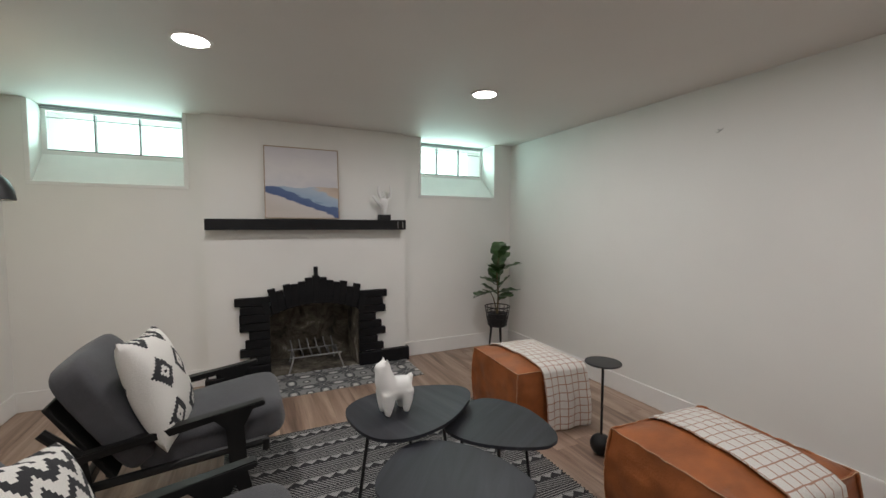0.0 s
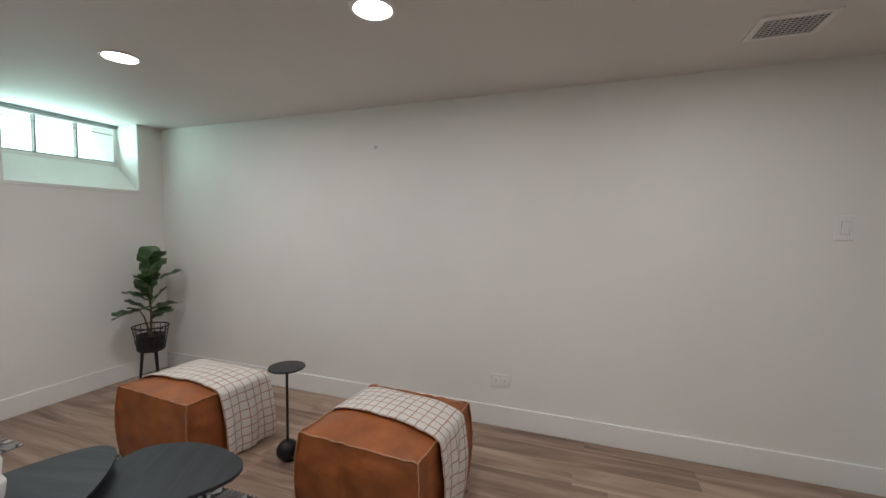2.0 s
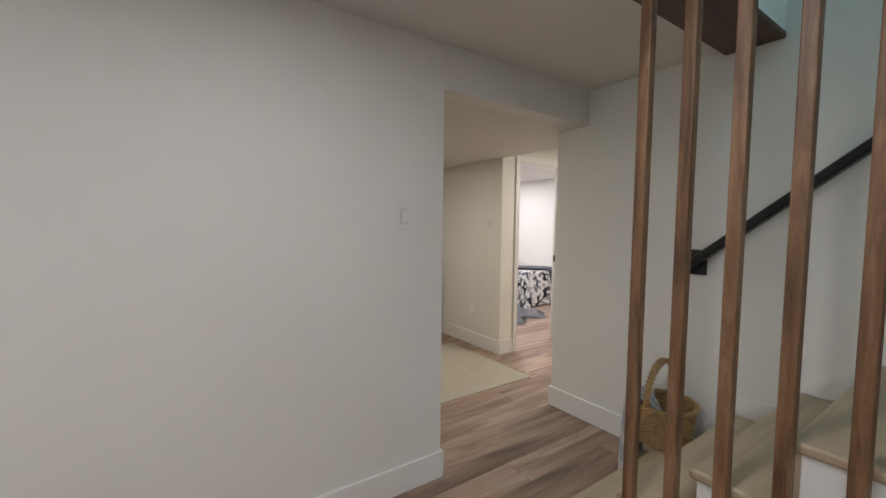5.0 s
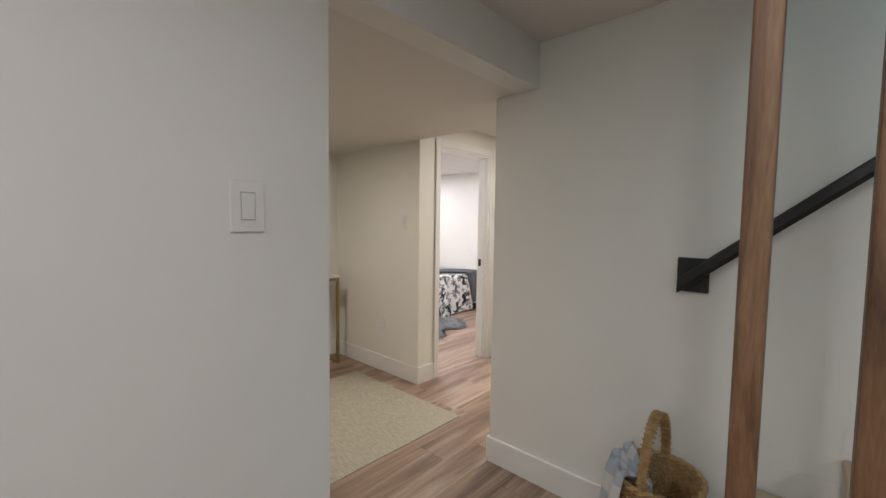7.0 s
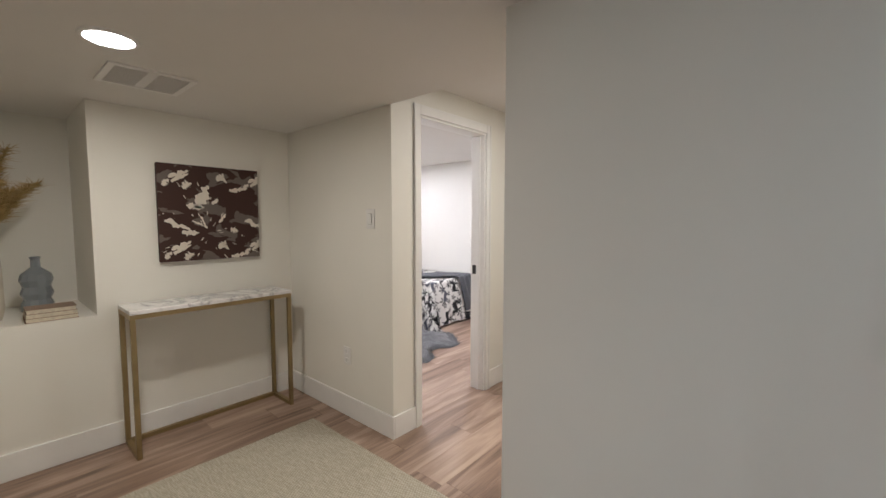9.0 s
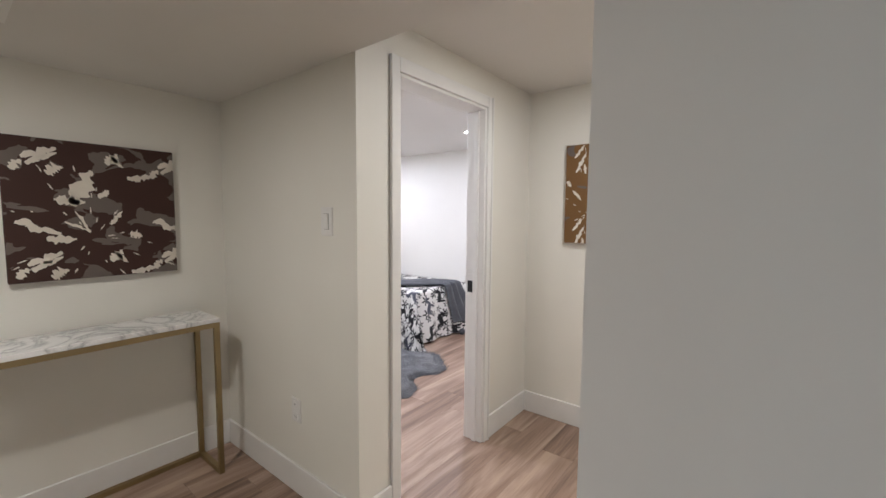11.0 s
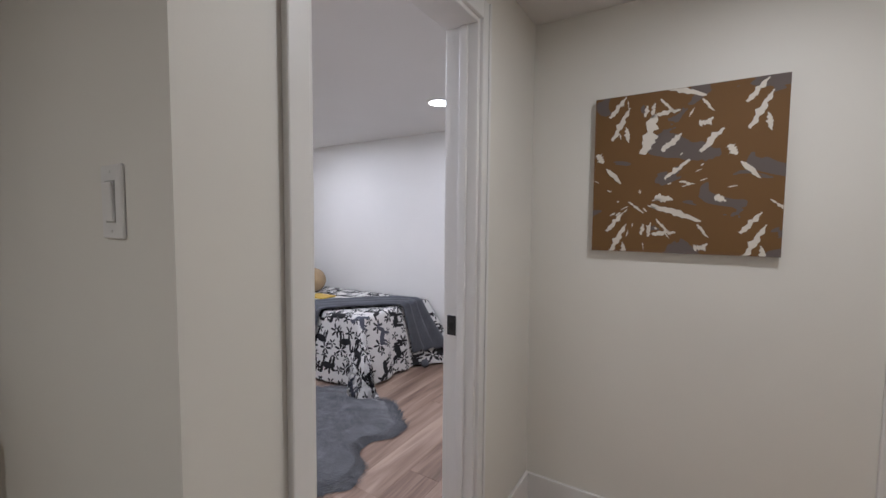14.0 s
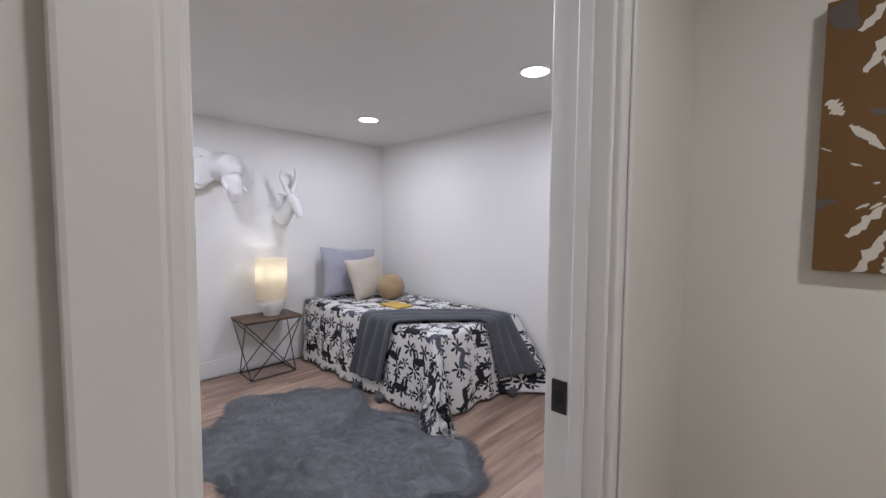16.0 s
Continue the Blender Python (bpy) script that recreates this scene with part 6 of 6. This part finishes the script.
bm = lathe([(0.0, 0.0), (0.055, 0.0), (0.058, 0.012), (0.075, 0.04), (0.092, 0.075), (0.096, 0.105), (0.09, 0.116), (0.0, 0.12)], 36)
for v in bm.verts:
    k = 1 + 0.03 * math.cos(12 * math.atan2(v.co.y, v.co.x))
    v.co.x *= k
    v.co.y *= k
smooth(part("base", bm, CERAMIC, tl), 60)
part("stem", bar((0, 0, 0.13), (0, 0, 0.22), 0.012, 10), BRASS, tl)
bm2 = bmesh.new()
ra = [[bm2.verts.new((r * math.cos(2 * math.pi * k / 40), r * math.sin(2 * math.pi * k / 40), z)) for k in range(40)] for r, z in ((0.112, 0.128), (0.112, 0.43), (0.1095, 0.43), (0.1095, 0.128))]
for i in range(4):
    for k in range(40):
        bm2.faces.new((ra[i][k], ra[i][(k + 1) % 40], ra[(i + 1) % 4][(k + 1) % 40], ra[(i + 1) % 4][k]))
smooth(part("shade", bm2, SHADE, tl, "cream fabric drum shade lit from inside"))
part("bulb", lathe([(0.0, 0.26), (0.012, 0.265), (0.022, 0.285), (0.026, 0.303)], 16), CERAMIC, tl)

# white animal heads on the wall, one plain mesh each
WX = 7.858


def remeshed(bm, name, label, m, size=0.006):
    ob = tagged(part(name, bm, PLASTER), label, "wall sculpture")
    ob.matrix_world = m
    md = ob.modifiers.new("round", "REMESH")
    md.mode, md.voxel_size, md.use_smooth_shade = "VOXEL", size, True
    ms = ob.modifiers.new("soften", "SMOOTH")
    ms.factor, ms.iterations = 0.5, 4


def disc(bm, c, rx, ry, t, yaw):
    """A thick, slightly dished ear."""
    pts = 16
    rot = Matrix.Rotation(yaw, 3, "Z")
    a = [bm.verts.new(Vector(c) + rot @ Vector((t * 0.5, rx * math.cos(2 * math.pi * k / pts), ry * math.sin(2 * math.pi * k / pts)))) for k in range(pts)]
    b = [bm.verts.new(Vector(c) + rot @ Vector((-t * 0.5, rx * math.cos(2 * math.pi * k / pts), ry * math.sin(2 * math.pi * k / pts)))) for k in range(pts)]
    bm.faces.new(a)
    bm.faces.new(b[::-1])
    for k in range(pts):
        j = (k + 1) % pts
        bm.faces.new((a[k], b[k], b[j], a[j]))


# built facing -x, y across, z up
bm = bmesh.new()
tube(bm, [(0.0, 0, 0.03), (-0.05, 0, 0.045), (-0.11, 0, 0.035), (-0.15, 0, 0.0), (-0.17, 0, -0.03)], [0.10, 0.118, 0.110, 0.085, 0.055], 20)
tube(bm, [(-0.14, 0, -0.03), (-0.175, 0, -0.09), (-0.18, 0, -0.15), (-0.165, -0.015, -0.19), (-0.135, -0.03, -0.20)], [0.068, 0.058, 0.050, 0.042, 0.030], 14)
disc(bm, (-0.030, 0.165, 0.035), 0.125, 0.135, 0.020, -0.10)
disc(bm, (-0.012, 0.175, -0.045), 0.085, 0.085, 0.020, 0.10)
disc(bm, (-0.035, -0.155, 0.035), 0.115, 0.135, 0.020, -0.35)
for s in (-1, 1):
    tube(bm, [(-0.02, s * 0.10, 0.10), (-0.05, s * 0.17, 0.12), (-0.03, s * 0.25, 0.08)], [0.014, 0.012, 0.006], 8)
    tube(bm, [(-0.12, s * 0.058, 0.045), (-0.15, s * 0.055, 0.03)], [0.030, 0.016], 8)
    tube(bm, [(-0.14, s * 0.06, -0.06), (-0.19, s * 0.075, -0.12), (-0.22, s * 0.075, -0.14)], [0.017, 0.013, 0.004], 8)
remeshed(bm, "elephant_head", "white plaster elephant head mounted on the bedroom wall", pose(WX - 0.005, -4.25, 1.72, 0, 0, 16) @ Matrix.Diagonal((1.1, 1.1, 1.1, 1)))
bm = bmesh.new()
tube(bm, [(0.0, 0, -0.10), (-0.05, 0, -0.06), (-0.10, 0, 0.0), (-0.13, 0, 0.05)], [0.075, 0.065, 0.05, 0.045], 16)
tube(bm, [(-0.11, 0, 0.07), (-0.16, 0, 0.03), (-0.20, 0, -0.05), (-0.21, 0, -0.09)], [0.045, 0.043, 0.030, 0.022], 14)
for s in (-1, 1):
    tube(bm, [(-0.11, s * 0.022, 0.10), (-0.10, s * 0.055, 0.17), (-0.09, s * 0.085, 0.23), (-0.10, s * 0.075, 0.29), (-0.115, s * 0.045, 0.325)], [0.020, 0.018, 0.015, 0.012, 0.006], 10)
    tube(bm, [(-0.10, s * 0.04, 0.09), (-0.09, s * 0.085, 0.105), (-0.085, s * 0.115, 0.10)], [0.014, 0.017, 0.003], 8)
remeshed(bm, "antelope_head", "white plaster antelope head with curved horns on the wall", pose(WX, -4.77, 1.465, 0, 0, 20) @ Matrix.Diagonal((1.12, 1.12, 1.12, 1)))


# ---- floors, piece by piece ----
floor = setting("floor", boxes((-1.25, 3.24, -2.9, 4.5, -0.12, -0.012), (3.24, 6.43, -2.96, -0.2, -0.12, -0.012), (1.4, 3.24, -6.85, -2.9, -0.12, -0.012), (3.24, 7.96, -6.05, -2.96, -0.12, -0.012), (3.24, 3.8, -6.85, -6.05, -0.12, -0.012)), SUBFLOOR, "brown oak laminate plank floor", "floor")
PW, PL = 0.185, 1.24
shared = {}
rest = bmesh.new()
made = 0


def chamfered(bm, x0, x1, y0, y1, z0, z1, c=0.0012):
    lo = [bm.verts.new(p) for p in ((x0, y0, z0), (x1, y0, z0), (x1, y1, z0), (x0, y1, z0))]
    mid = [bm.verts.new(p) for p in ((x0, y0, z1 - c), (x1, y0, z1 - c), (x1, y1, z1 - c), (x0, y1, z1 - c))]
    top = [bm.verts.new(p) for p in ((x0 + c, y0 + c, z1), (x1 - c, y0 + c, z1), (x1 - c, y1 - c, z1), (x0 + c, y1 - c, z1))]
    bm.faces.new(top)
    for a, b in ((lo, mid), (mid, top)):
        for k in range(4):
            bm.faces.new((a[k], a[(k + 1) % 4], b[(k + 1) % 4], b[k]))


rng = random.Random(11)
for i in range(int(9.2 / PW)):
    x = -1.25 + i * PW
    y = -6.0 - rng.random() * PL
    low = -2.9 if x < 1.3 else -6.0
    high = 4.3 if x < 3.2 else -0.25 if x < 5.7 else -3.0
    while y < high:
        y0, y1 = max(y, low), min(y + PL, high)
        if not (y1 - y0 < 0.02 or (x + PW < 3.4 and y1 < -4.6)):
            if 1.4 < x < 5.6 and y0 < 2.6 and y1 > -5.5 and made < 295:
                key = round(y1 - y0, 3)
                if key not in shared:
                    bm = bmesh.new()
                    chamfered(bm, 0.0002, PW - 0.0002, 0.0002, key - 0.0002, -0.012, 0.0)
                    me = bpy.data.meshes.new("plank")
                    bmesh.ops.recalc_face_normals(bm, faces=bm.faces)
                    bm.to_mesh(me)
                    bm.free()
                    me.materials.append(FLOOR)
                    shared[key] = me
                p = new("plank", shared[key])
                p.parent, p.location = floor, (x, y0, 0)
                made += 1
            else:
                chamfered(rest, x + 0.0002, x + PW - 0.0002, y0 + 0.0002, y1 - 0.0002, -0.012, 0.0)
        y += PL
planks = part("planks", rest, FLOOR, floor)
tagged(planks, kind="stuff")


def tiles(name, x0, y0, nx, ny, size, z, material, parent):
    bm = bmesh.new()
    layer = bm.loops.layers.uv.new("uv")
    g = 0.0012
    chamfered(bm, g, size - g, g, size - g, -0.010, 0.0, 0.001)
    for f in bm.faces:
        for loop in f.loops:
            loop[layer].uv = (loop.vert.co.x / size, loop.vert.co.y / size)
    bmesh.ops.recalc_face_normals(bm, faces=bm.faces)
    me = bpy.data.meshes.new(name)
    bm.to_mesh(me)
    bm.free()
    me.materials.append(material)
    for i in range(nx):
        for j in range(ny):
            t = new(name, me)
            t.parent, t.location = parent, (x0 + i * size, y0 + j * size, z)


bath_floor = setting("bath_floor", boxes((1.5, 3.7, -6.75, YB - 0.05, -0.011, -0.004)), plain("grout", (0.45, 0.44, 0.40), 0.9), "black and olive patterned cement tile floor", "floor")
tiles("tile", 1.5, -6.75, 11, 11, 0.2, 0.004, TILE2, bath_floor)
hearth = setting("hearth", boxes((0.13, 1.83, 3.33, 3.815, 0.0005, 0.004)), plain("hearth_grout", (0.20, 0.20, 0.19), 0.9), "grey patterned cement tile hearth", "hearth")
tiles("tile", 0.13, 3.33, 7, 2, 0.2425, 0.012, TILE1, hearth)
